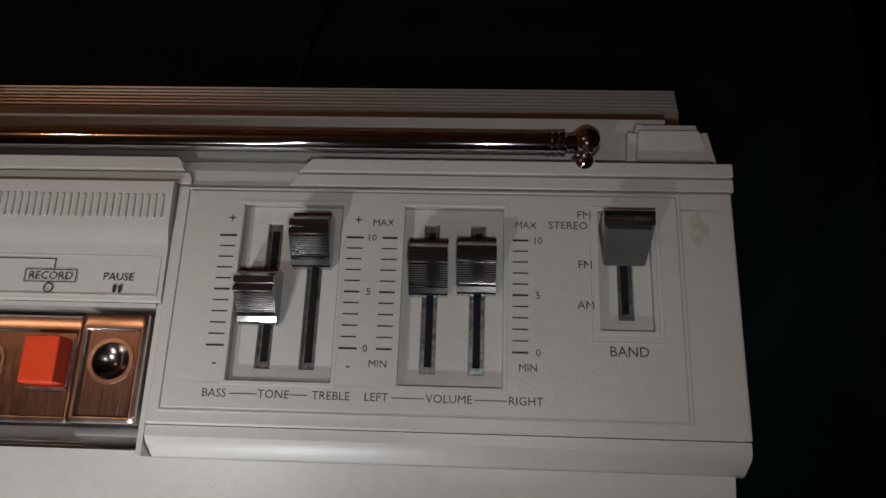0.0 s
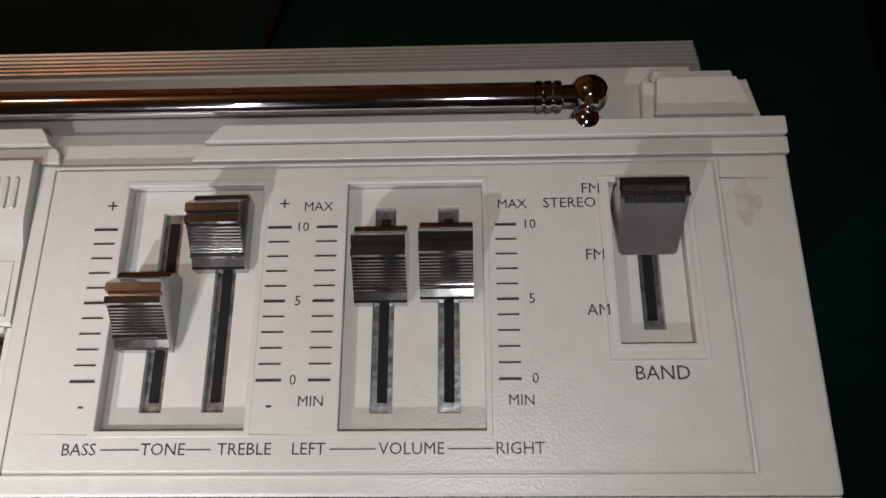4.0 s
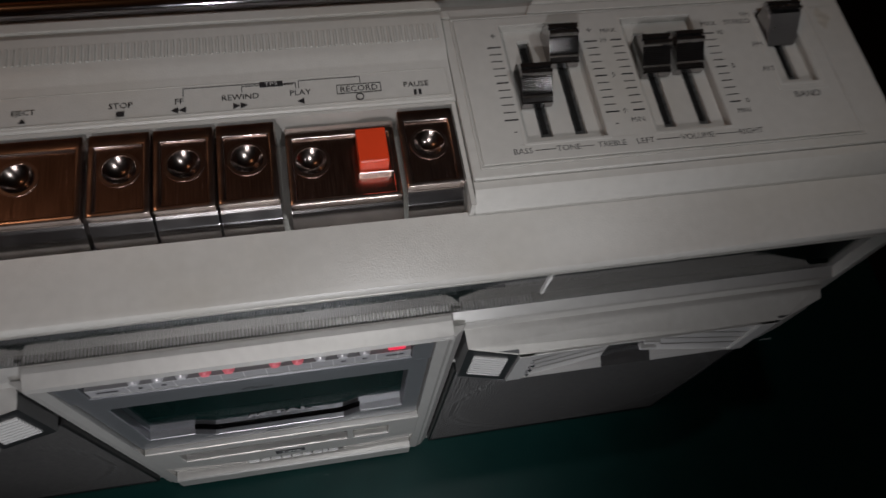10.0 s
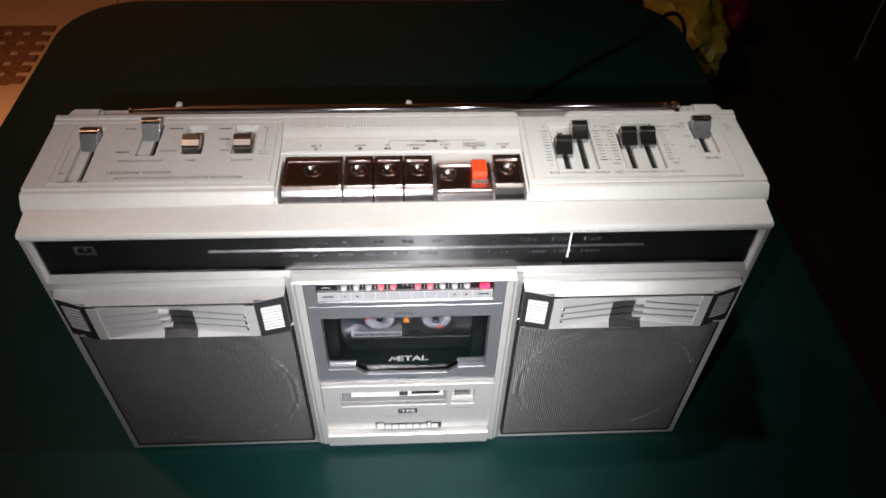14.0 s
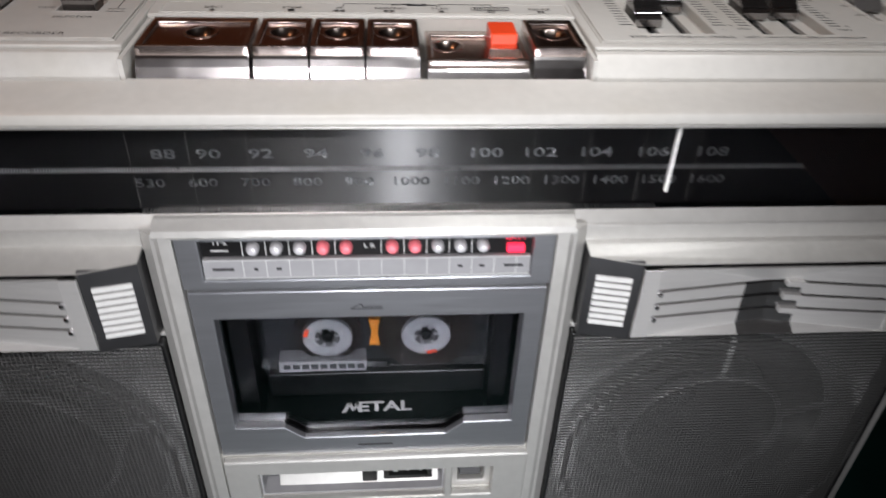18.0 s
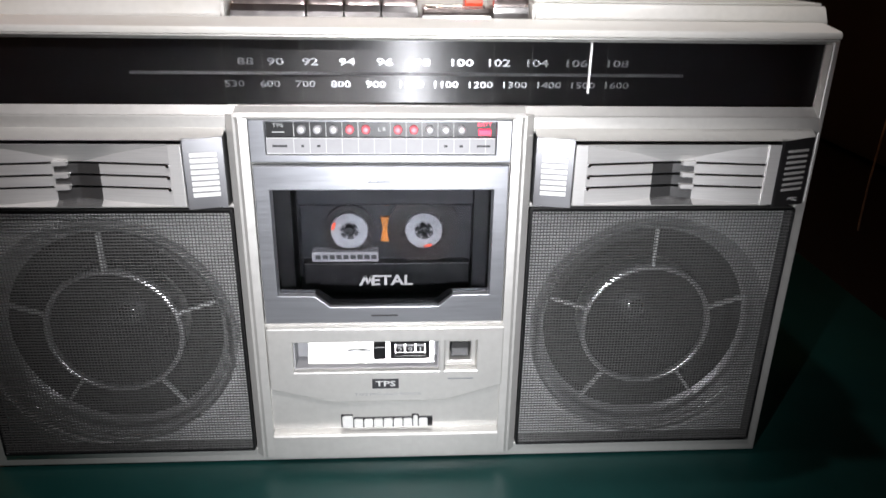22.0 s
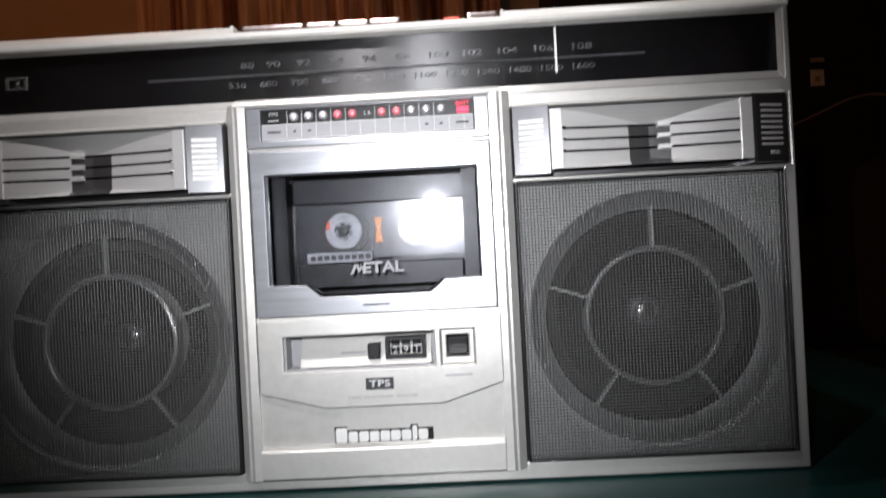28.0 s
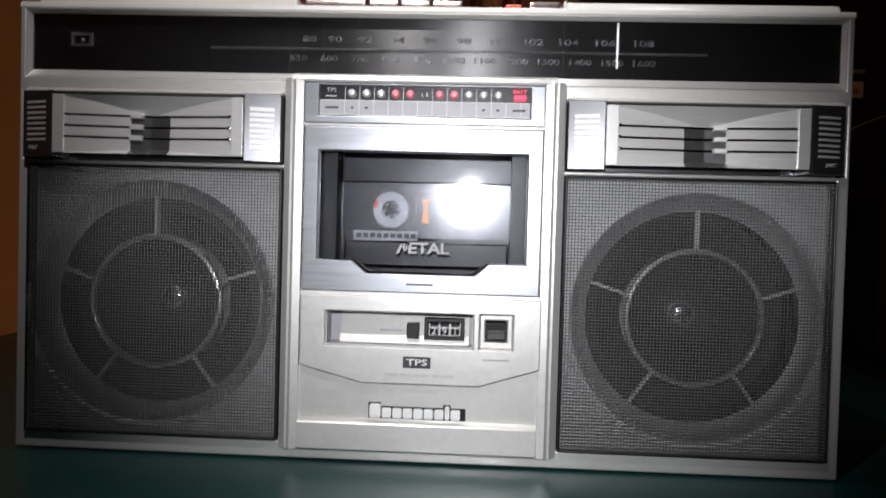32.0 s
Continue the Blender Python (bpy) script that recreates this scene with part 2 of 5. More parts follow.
def prism_z(outline, z0, z1, r=0.0):
    """An outline of (x, y) drawn out along z."""
    bm = bmesh.new()
    a = [bm.verts.new((x, y, z0)) for x, y in outline]
    b = [bm.verts.new((x, y, z1)) for x, y in outline]
    bm.faces.new(a)
    bm.faces.new(b[::-1])
    n = len(outline)
    for i in range(n):
        bm.faces.new((a[i], b[i], b[(i + 1) % n], a[(i + 1) % n]))
    if r:
        bmesh.ops.bevel(bm, geom=bm.edges[:], offset=r, segments=2, affect="EDGES", profile=0.5)
    return bm


def plate(rect, holes, depth, axis="y", r=0.0):
    """A plate of u0, u1, v0, v1 with rectangular holes, from depth[0] to depth[1]; axis y stands it up, z lays it flat."""
    us = sorted({rect[0], rect[1], *(v for h in holes for v in h[:2])})
    vs = sorted({rect[2], rect[3], *(v for h in holes for v in h[2:])})
    bm, at = bmesh.new(), {}

    def vert(i, j, k):
        if (i, j, k) not in at:
            p = (us[i], depth[k], vs[j]) if axis == "y" else (us[i], vs[j], depth[k])
            at[i, j, k] = bm.verts.new(p)
        return at[i, j, k]

    def full(i, j):
        if not (0 <= i < len(us) - 1 and 0 <= j < len(vs) - 1):
            return False
        u, v = (us[i] + us[i + 1]) / 2, (vs[j] + vs[j + 1]) / 2
        return not any(h[0] < u < h[1] and h[2] < v < h[3] for h in holes)

    for i in range(len(us) - 1):
        for j in range(len(vs) - 1):
            if not full(i, j):
                continue
            for k in (0, 1):
                bm.faces.new([vert(i, j, k), vert(i + 1, j, k), vert(i + 1, j + 1, k), vert(i, j + 1, k)])
            for di, dj, a, b in ((-1, 0, (i, j), (i, j + 1)), (1, 0, (i + 1, j), (i + 1, j + 1)), (0, -1, (i, j), (i + 1, j)), (0, 1, (i, j + 1), (i + 1, j + 1))):
                if not full(i + di, j + dj):
                    bm.faces.new([vert(*a, 0), vert(*b, 0), vert(*b, 1), vert(*a, 1)])
    bmesh.ops.recalc_face_normals(bm, faces=bm.faces[:])
    if r:
        es = [e for e in bm.edges if len(e.link_faces) == 2 and e.calc_face_angle() > 0.5]
        bmesh.ops.bevel(bm, geom=es, offset=r, segments=2, affect="EDGES", profile=0.5)
    return bm


def lathe(profile, centre, axis="y", n=40, close=True):
    """A profile of (radius, offset) turned round an axis through centre."""
    bm = bmesh.new()
    rings = []
    for rad, off in profile:
        ring = []
        for k in range(n if rad > 1e-7 else 1):
            a = 2 * math.pi * k / n
            u, v = rad * math.cos(a), rad * math.sin(a)
            p = {"y": (u, off, v), "z": (u, v, off), "x": (off, u, v)}[axis]
            ring.append(bm.verts.new(Vector(p) + Vector(centre)))
        rings.append(ring)
    for a, b in zip(rings, rings[1:]):
        for k in range(n):
            q = [a[k % len(a)], a[(k + 1) % len(a)], b[(k + 1) % len(b)], b[k % len(b)]]
            q = list(dict.fromkeys(q))
            if len(q) > 2:
                bm.faces.new(q)
    return bm


def words(text, size, place, parent, mat=INK, plane="top", align="CENTER", stretch=1.0, name="lettering", bold=0.0):
    cu = bpy.data.curves.new(name, "FONT")
    cu.body, cu.size, cu.align_x, cu.align_y, cu.resolution_u = text, size, align, "CENTER", 2
    cu.offset = bold
    tmp = bpy.data.objects.new(name, cu)
    scene.collection.objects.link(tmp)
    bpy.context.view_layer.update()
    me = bpy.data.meshes.new_from_object(tmp.evaluated_get(bpy.context.evaluated_depsgraph_get()))
    bpy.data.objects.remove(tmp)
    bpy.data.curves.remove(cu)
    turn = pose(0, 0, 0, 90) if plane == "front" else Matrix.Identity(4)
    me.transform(Matrix.Translation(place) @ turn @ Matrix.Diagonal((stretch, 1, 1, 1)))
    me.materials.clear()
    me.materials.append(mat)
    me.name = name
    ob = new(name, me)
    ob.parent = parent
    return ob


def marks(rows, parent, mat=INK, name="printed_line", plane="top", at=0.0, thick=0.00012):
    """Printed bars of u0, u1, v0, v1 on a surface at the height (top) or depth (front) given."""
    for u0, u1, v0, v1 in rows:
        if plane == "top":
            part(name, boxes((u0, u1, v0, v1, at, at + thick)), mat, parent)
        else:
            part(name, boxes((u0, u1, at - thick, at, v0, v1)), mat, parent)


# ---------------------------------------------------------------- room
def setting(name, bm, mat, label):
    return tagged(part(name, bm, mat, None), label, name.split("_")[0], kind="structure")


TILE = material("peach_floor_tile", (0.50, 0.36, 0.25), 0.35, 0, 12, 0.12, 0.05, 60, 0, 0.3)
GROUT = material("floor_grout", (0.25, 0.17, 0.12), 0.8, 0, 60, 0.15)
PLASTER = material("warm_plaster", (0.46, 0.33, 0.22), 0.85, 0, 9, 0.06, 0.2, 80)
# Far darker than the plaster: this unseen wall's dimness is in its colour.
UNLITWALL = material("unlit_wall_brown", (0.09, 0.07, 0.055), 0.85, 0, 9, 0.06, 0.2, 80)
CEIL = material("ceiling_paint", (0.26, 0.245, 0.22), 0.9, 0, 9, 0.04)
TEAL = material("green_plastic", (0.006, 0.044, 0.040), 0.38, 0, 40, 0.10, 0.12, 900, 0, 0, rough_vary=0.06)
TEAL.node_tree.nodes["Principled BSDF"].inputs["Specular IOR Level"].default_value = 0.28

floor = setting("floor", boxes((-2.6, 2.6, -2.2, 2.4, -0.80, -0.726)), GROUT, "peach ceramic tiled floor in dim warm light")
setting("wall_north", boxes((-2.6, 2.6, 2.4, 2.5, -0.80, 2.0)), PLASTER, "plastered wall in dim orange light behind the curtain")
setting("wall_south", boxes((-2.6, 2.6, -2.3, -2.2, -0.80, 2.0)), UNLITWALL, "plain unseen wall, its dimness put into the colour")
setting("wall_west", boxes((-2.7, -2.6, -2.2, 2.4, -0.80, 2.0)), PLASTER, "plain plastered wall in dim orange light")
setting("wall_east", boxes((2.6, 2.7, -2.2, 2.4, -0.80, 2.0)), PLASTER, "plain plastered wall in the dark")
setting("ceiling", boxes((-2.7, 2.7, -2.3, 2.5, 2.0, 2.1)), CEIL, "plain painted ceiling")

# ---------------------------------------------------------------- table
def rounded(x0, x1, y0, y1, rad, z0, z1, lip=0.006, n=10):
    bm = bmesh.new()
    loops = []
    for z, inset in ((z0, 0.004), (z0 + lip, 0), (z1 - lip, 0), (z1 - lip * 0.3, lip * 0.3), (z1, lip)):
        loop = []
        for cx, cy, a0 in ((x1 - rad, y1 - rad, 0), (x0 + rad, y1 - rad, 90), (x0 + rad, y0 + rad, 180), (x1 - rad, y0 + rad, 270)):
            for k in range(n + 1):
                a = radians(a0 + 90 * k / n)
                loop.append(bm.verts.new((cx + (rad - inset) * math.cos(a), cy + (rad - inset) * math.sin(a), z)))
        loops.append(loop)
    for a, b in zip(loops, loops[1:]):
        for k in range(len(a)):
            bm.faces.new((a[k], a[(k + 1) % len(a)], b[(k + 1) % len(a)], b[k]))
    bm.faces.new(loops[0])
    bm.faces.new(loops[-1])
    return bm


table = holder("table", "dark green plastic table with rounded corners", "table", loc=(0, 0, -0.726))
top = part("tabletop", rounded(-0.512, 0.434, -0.62, 0.785, 0.11, 0.690, 0.725), TEAL, table, smooth=True)
part("apron", plate((-0.48, 0.38, -0.56, 0.74), [(-0.455, 0.355, -0.535, 0.715)], (0.63, 0.690), "z"), TEAL, table)
for x, y in ((-0.45, -0.53), (0.35, -0.53), (-0.45, 0.71), (0.35, 0.71)):
    part("leg", lathe([(0, 0), (0.02, 0), (0.03, 0.69), (0, 0.69)], (x, y, 0), "z", 16), TEAL, table, smooth=True)

# ---------------------------------------------------------------- boombox
HW = 0.2335
boombox = holder("boombox", "silver-grey stereo radio cassette recorder standing on the green table", "boombox")

# cabinet: hollow behind the front frame
part("cabinet", boxes((-HW, HW, 0.046, 0.118, 0.0, 0.2500), (-HW, -HW + 0.004, 0.0125, 0.046, 0.0, 0.2500), (HW - 0.004, HW, 0.0125, 0.046, 0.0, 0.2500),
                      (-HW + 0.004, HW - 0.004, 0.0125, 0.046, 0.0, 0.005), (-HW + 0.004, HW - 0.004, 0.0225, 0.046, 0.2460, 0.2500),
                      (-0.0790, -0.0770, 0.0125, 0.046, 0.005, 0.213), (0.0770, 0.0790, 0.0125, 0.046, 0.005, 0.213)), FRONT, boombox)
GR = (0.0789, 0.2268, 0.0098, 0.1645)
ST = (0.0792, 0.2312, 0.1668, 0.2055)
holes = [(-0.2300, 0.2300, 0.2140, 0.2522), (-0.0668, 0.0668, 0.0965, 0.1886), (-0.0600, 0.0600, 0.1925, 0.2125), (-0.0525, 0.0309, 0.0662, 0.0856), (0.0343, 0.0529, 0.0662, 0.0859)]
for s in (-1, 1):
    for h in (GR, ST):
        u = sorted((s * h[0], s * h[1]))
        holes.append((u[0], u[1], h[2], h[3]))
part("front_frame", plate((-HW, HW, 0.0, 0.2535), holes, (0.0, 0.012), "y", 0.0009), FRONT, boombox)
part("front_top_edge", prism_x([(0.0004, 0.2537), (0.0004, 0.2555), (0.0012, 0.2568), (0.0028, 0.2574), (0.0225, 0.2600), (0.0225, 0.2502), (0.012, 0.2502), (0.012, 0.2537)], -HW - 0.0004, HW + 0.0004), PAINT, boombox, smooth=True)

# dial: chamfered surround, black backing, scale, needle, clear pane
def chamfer_frame(outer, inner, y0, y1):
    bm = bmesh.new()
    o = [bm.verts.new((x, y0, z)) for x, z in ((outer[0], outer[2]), (outer[1], outer[2]), (outer[1], outer[3]), (outer[0], outer[3]))]
    i = [bm.verts.new((x, y1, z)) for x, z in ((inner[0], inner[2]), (inner[1], inner[2]), (inner[1], inner[3]), (inner[0], inner[3]))]
    c = [bm.verts.new((x, y1 + 0.004, z)) for x, z in ((outer[0], outer[2]), (outer[1], outer[2]), (outer[1], outer[3]), (outer[0], outer[3]))]
    for k in range(4):
        j = (k + 1) % 4
        bm.faces.new((o[k], o[j], i[j], i[k]))
        bm.faces.new((i[k], i[j], c[j], c[k]))
        bm.faces.new((c[k], c[j], o[j], o[k]))
    return bm


dial = part("dial_backing", boxes((-0.2298, 0.2298, 0.0078, 0.0118, 0.2142, 0.2520)), DIALBLACK, boombox, "glossy black tuning dial with pale frequency figures")
part("dial_surround", chamfer_frame((-0.2299, 0.2299, 0.2141, 0.2521), (-0.2280, 0.2280, 0.2186, 0.2508), 0.0006, 0.0034), FRONT, boombox)
pane = part("dial_pane", boxes((-0.2282, 0.2282, 0.0034, 0.0042, 0.2184, 0.2510)), CLEAR, boombox, "clear acrylic dial window")
pane.visible_shadow = False
Y = 0.0076
for f, x in (("88", -0.0677), ("90", -0.0529), ("92", -0.0355), ("94", -0.0171), ("96", 0.0019), ("98", 0.0210), ("100", 0.0407), ("102", 0.0597), ("104", 0.0794), ("106", 0.0998), ("108", 0.1212)):
    words(f, 0.0050, (x, Y, 0.2395), dial, DIALPRINT, "front", stretch=1.7, bold=0.00012)
for k, f in enumerate(("530", "600", "700", "800", "900", "1000", "1100", "1200", "1300", "1400", "1500", "1600")):
    words(f, 0.0046, (-0.0740 + 0.01780 * k, Y, 0.2284), dial, DIALPRINT, "front", stretch=1.5, bold=0.0001)
bm = bmesh.new()
for k in range(300):
    x = -0.125 + 0.00094 * k
    a = [bm.verts.new((x, y, z)) for y, z in ((Y + 0.0001, 0.2347), (Y - 0.0013, 0.2334), (Y + 0.0001, 0.2330))]
    b = [bm.verts.new((v.co.x + 0.00055, v.co.y, v.co.z)) for v in a]
    bm.faces.new(a), bm.faces.new(b)
    for i in range(3):
        bm.faces.new((a[i], a[(i + 1) % 3], b[(i + 1) % 3], b[i]))
part("scale_ticks", bm, RAIL, dial, "silvered ribbed rail between the two rows of figures", kind="stuff")
for k in range(11):
    marks([(-0.0790 + 0.01950 * k, -0.0788 + 0.01950 * k, 0.2190, 0.2500)], dial, GREYPRINT, "scale_line", "front", Y + 0.0001)
part("dial_floor", boxes((-0.2276, 0.2276, 0.0044, 0.0077, 0.2142, 0.2184)), GLOSSBLACK, dial)
bm = bmesh.new()
for k in range(150):
    x = -0.078 + 0.00122 * k
    box(bm, x, x + (0.0006 if k % 16 else 0.0009), 0.0046, 0.0074, 0.2184, 0.2186)
part("lower_scale_ticks", bm, RAIL, dial, kind="stuff")
part("needle", boxes((0.1062, 0.1072, 0.0046, 0.0060, 0.2250, 0.2504)), WHITE, boombox, "white tuning needle")
stereo = part("stereo_lamp_window", plate((-0.2075, -0.1945, 0.2330, 0.2405), [(-0.2055, -0.1965, 0.2345, 0.2390)], (0.0066, 0.0077), "y", 0.0002), GREYPRINT, boombox, "small grey-framed indicator window")
part("indicator", lathe([(0, -0.0006), (0.0014, 0), (0.0014, 0.001)], (-0.2010, 0.0075, 0.2367), "y", 16), GREYPRINT, stereo)

# middle bezel with flanks
def bezel_side(s):
    prof = [(0.0672, -0.0046), (0.0715, -0.0050), (0.0732, -0.0040), (0.0745, -0.0040), (0.0785, -0.0004), (0.0785, 0.0), (0.0672, 0.0)]
    bm = bmesh.new()
    a = [bm.verts.new((s * x, y - 0.0004, 0.0066)) for x, y in prof]
    b = [bm.verts.new((s * x, y - 0.0004, 0.2150)) for x, y in prof]
    bm.faces.new(a), bm.faces.new(b)
    for k in range(len(prof)):
        bm.faces.new((a[k], a[(k + 1) % len(prof)], b[(k + 1) % len(prof)], b[k]))
    return bm


for s in (-1, 1):
    part("bezel_side", bezel_side(s), FRONT, boombox)
part("bezel_top", prism_x([(-0.0048, 0.2130), (-0.0054, 0.2142), (-0.0046, 0.2165), (0.0004, 0.2185), (0.0026, 0.2185), (0.0026, 0.2150), (-0.0004, 0.2130)], -0.0735, 0.0735), FRONT, boombox)
# level meter
meter = part("meter_panel", plate((-0.0670, 0.0670, 0.1904, 0.2128), [(-0.0590, 0.0590, 0.1945, 0.2115)], (-0.0042, -0.0006), "y", 0.0005), DOOR, boombox, "satin metal level meter panel")
part("meter_backing", boxes((-0.0589, 0.0589, -0.0012, 0.0040, 0.1946, 0.2114)), BLACK, meter)
scale = part("meter_scale", boxes((-0.0586, 0.0586, -0.0034, -0.0012, 0.1952, 0.2030)), SCALE, meter, "grey level scale strip")
marks([(-0.0586, 0.0586, 0.2029, 0.2033), (-0.0586, 0.0586, 0.1949, 0.1953)], meter, PALE, "scale_rule", "front", -0.0035)
for k in range(13):
    marks([(-0.0448 + 0.00818 * k, -0.0445 + 0.00818 * k, 0.1953, 0.2029)], meter, PALE, "scale_rule", "front", -0.0035)
marks([(-0.0555, -0.0480, 0.1985, 0.1996), (0.0490, 0.0560, 0.1985, 0.1996), (-0.0410, -0.0395, 0.1985, 0.1996), (-0.0330, -0.0312, 0.1985, 0.1996), (0.0320, 0.0338, 0.1985, 0.1996), (0.0400, 0.0418, 0.1985, 0.1996)], meter, INK, "unreadable_print", "front", -0.0035)
for k in range(11):
    if k == 5:
        continue
    x = -0.0407 + 0.00817 * k
    lit = k in (3, 4, 6, 7)
    part("level_led", lathe([(0, -0.0022), (0.0014, -0.0018), (0.0021, -0.0009), (0.0023, 0.0002), (0.0023, 0.002)], (x, -0.0030, 0.2073), "y", 20), DIMRED if lit else LED, meter, "lit red lamp" if lit else "unlit silvery lamp", smooth=True)
    marks([(x - 0.0041, x - 0.0038, 0.2034, 0.2112)], meter, PALE, "scale_rule", "front", -0.0013)
words("L R", 0.0030, (0.0002, -0.0014, 0.2072), meter, PALE, "front")
words("TPS", 0.0028, (-0.0525, -0.0014, 0.2092), meter, PALE, "front", stretch=1.3)
marks([(-0.0555, -0.0495, 0.2055, 0.2060)], meter, PALE, "scale_rule", "front", -0.0013)
words("BATT", 0.0026, (0.0530, -0.0014, 0.2098), meter, REDGLOW, "front", stretch=1.2)
part("battery_lamp", boxes((0.0498, 0.0562, -0.0034, -0.0012, 0.2046, 0.2076), r=0.0003), REDGLOW, meter, "lit red battery lamp")

# cassette door with its window
def window_outline():
    return [(-0.0588, 0.1140), (-0.0383, 0.1136), (-0.0303, 0.1068), (0.0305, 0.1068), (0.0382, 0.1136), (0.0588, 0.1140), (0.0588, 0.1752), (-0.0588, 0.1752)]


def door_mesh():
    bm = bmesh.new()
    outer = [(-0.0665, 0.0967), (0.0665, 0.0967), (0.0665, 0.1884), (-0.0665, 0.1884)]
    inner = window_outline()
    fr = []
    for y in (-0.0034, 0.0060):
        eo, ei = [], []
        vo = [bm.verts.new((x, y, z)) for x, z in outer]
        vi = [bm.verts.new((x, y, z)) for x, z in inner]
        eo = [bm.edges.new((vo[k], vo[(k + 1) % 4])) for k in range(4)]
        ei = [bm.edges.new((vi[k], vi[(k + 1) % 8])) for k in range(8)]
        bmesh.ops.triangle_fill(bm, use_beauty=True, edges=eo + ei)
        fr.append((vo, vi))
    for n, idx in ((4, 0), (8, 1)):
        a, b = fr[0][idx], fr[1][idx]
        for k in range(n):
            bm.faces.new((a[k], a[(k + 1) % n], b[(k + 1) % n], b[k]))
    bmesh.ops.recalc_face_normals(bm, faces=bm.faces[:])
    es = [e for e in bm.edges if len(e.link_faces) == 2 and e.calc_face_angle() > 1.0]
    bmesh.ops.bevel(bm, geom=es, offset=0.0005, segments=2, affect="EDGES", profile=0.5)
    return bm


door = part("cassette_door", door_mesh(), DOOR, boombox, "satin grey metal cassette door with a clear window")
w = window_outline()
bm = bmesh.new()
a = [bm.verts.new((x * 0.985, 0.0002, 0.143 + (z - 0.143) * 0.985)) for x, z in w]
b = [bm.verts.new((x * 0.985, 0.0014, 0.143 + (z - 0.143) * 0.985)) for x, z in w]
bm.faces.new(a), bm.faces.new(b)
for k in range(8):
    bm.faces.new((a[k], a[(k + 1) % 8], b[(k + 1) % 8], b[k]))
win = part("window", bm, SMOKE, door, "clear cassette window")
win.visible_shadow = False
words("ETAL", 0.0084, (0.0042, 0.0000, 0.1213), win, HUBGREY, "front", stretch=1.22, bold=0.00022)
for outline in ([(-0.0140, 0.1184), (-0.0124, 0.1184), (-0.0096, 0.1243), (-0.0112, 0.1243)], [(-0.0112, 0.1243), (-0.0096, 0.1243), (-0.0084, 0.1196), (-0.0094, 0.1190)],
                [(-0.0094, 0.1190), (-0.0084, 0.1196), (-0.0062, 0.1243), (-0.0078, 0.1243)], [(-0.0078, 0.1243), (-0.0062, 0.1243), (-0.0054, 0.1184), (-0.0070, 0.1184)]):
    part("letter_stroke", prism_y(outline, -0.0002, 0.0), HUBGREY, win)
part("window_lip", prism_y([(-0.0386, 0.1140), (-0.0300, 0.1070), (-0.0286, 0.1070), (-0.0368, 0.1140)], -0.0010, 0.0058), GLOSSBLACK, door)
part("window_lip", prism_y([(0.0386, 0.1140), (0.0300, 0.1070), (0.0286, 0.1070), (0.0368, 0.1140)], -0.0010, 0.0058), GLOSSBLACK, door)
part("window_lip", boxes((-0.0300, 0.0300, -0.0010, 0.0058, 0.1062, 0.1076)), GLOSSBLACK, door)
# printed arrow over the window
bm = bmesh.new()
for (x0, z0), (x1, z1) in (((-0.0075, 0.1795), (-0.0035, 0.1820)), ((-0.0075, 0.1795), (0.0045, 0.1795)), ((-0.0035, 0.1820), (-0.0030, 0.1804)), ((-0.0030, 0.1804), (0.0045, 0.1804))):
    d = Vector((x1 - x0, 0, z1 - z0)).normalized()
    nrm = Vector((-d.z, 0, d.x)) * 0.00018
    ps = [Vector((x0, -0.0036, z0)) + nrm, Vector((x0, -0.0036, z0)) - nrm, Vector((x1, -0.0036, z1)) - nrm, Vector((x1, -0.0036, z1)) + nrm]
    bm.faces.new([bm.verts.new(p) for p in ps])
part("printed_arrow", bm, INK, door)
marks([(-0.0075, 0.0075, 0.1008, 0.1018)], door, DARKGREY, "unreadable_print", "front", -0.0034)
# compartment behind the door
part("compartment", boxes((-0.0668, 0.0668, 0.0330, 0.0350, 0.0965, 0.1886), (-0.0668, -0.0655, 0.0122, 0.0330, 0.0965, 0.1886), (0.0655, 0.0668, 0.0122, 0.0330, 0.0965, 0.1886),
                          (-0.0655, 0.0655, 0.0122, 0.0330, 0.1870, 0.1886), (-0.0655, 0.0655, 0.0122, 0.0330, 0.0965, 0.0980)), BLACK, boombox, "black cassette well")
for s in (-1, 1):
    part("side_guide", boxes((s * 0.0545 - 0.0042, s * 0.0545 + 0.0036, 0.0130, 0.0328, 0.0985, 0.1868)), BLACK, boombox, "black guide beside the cassette")

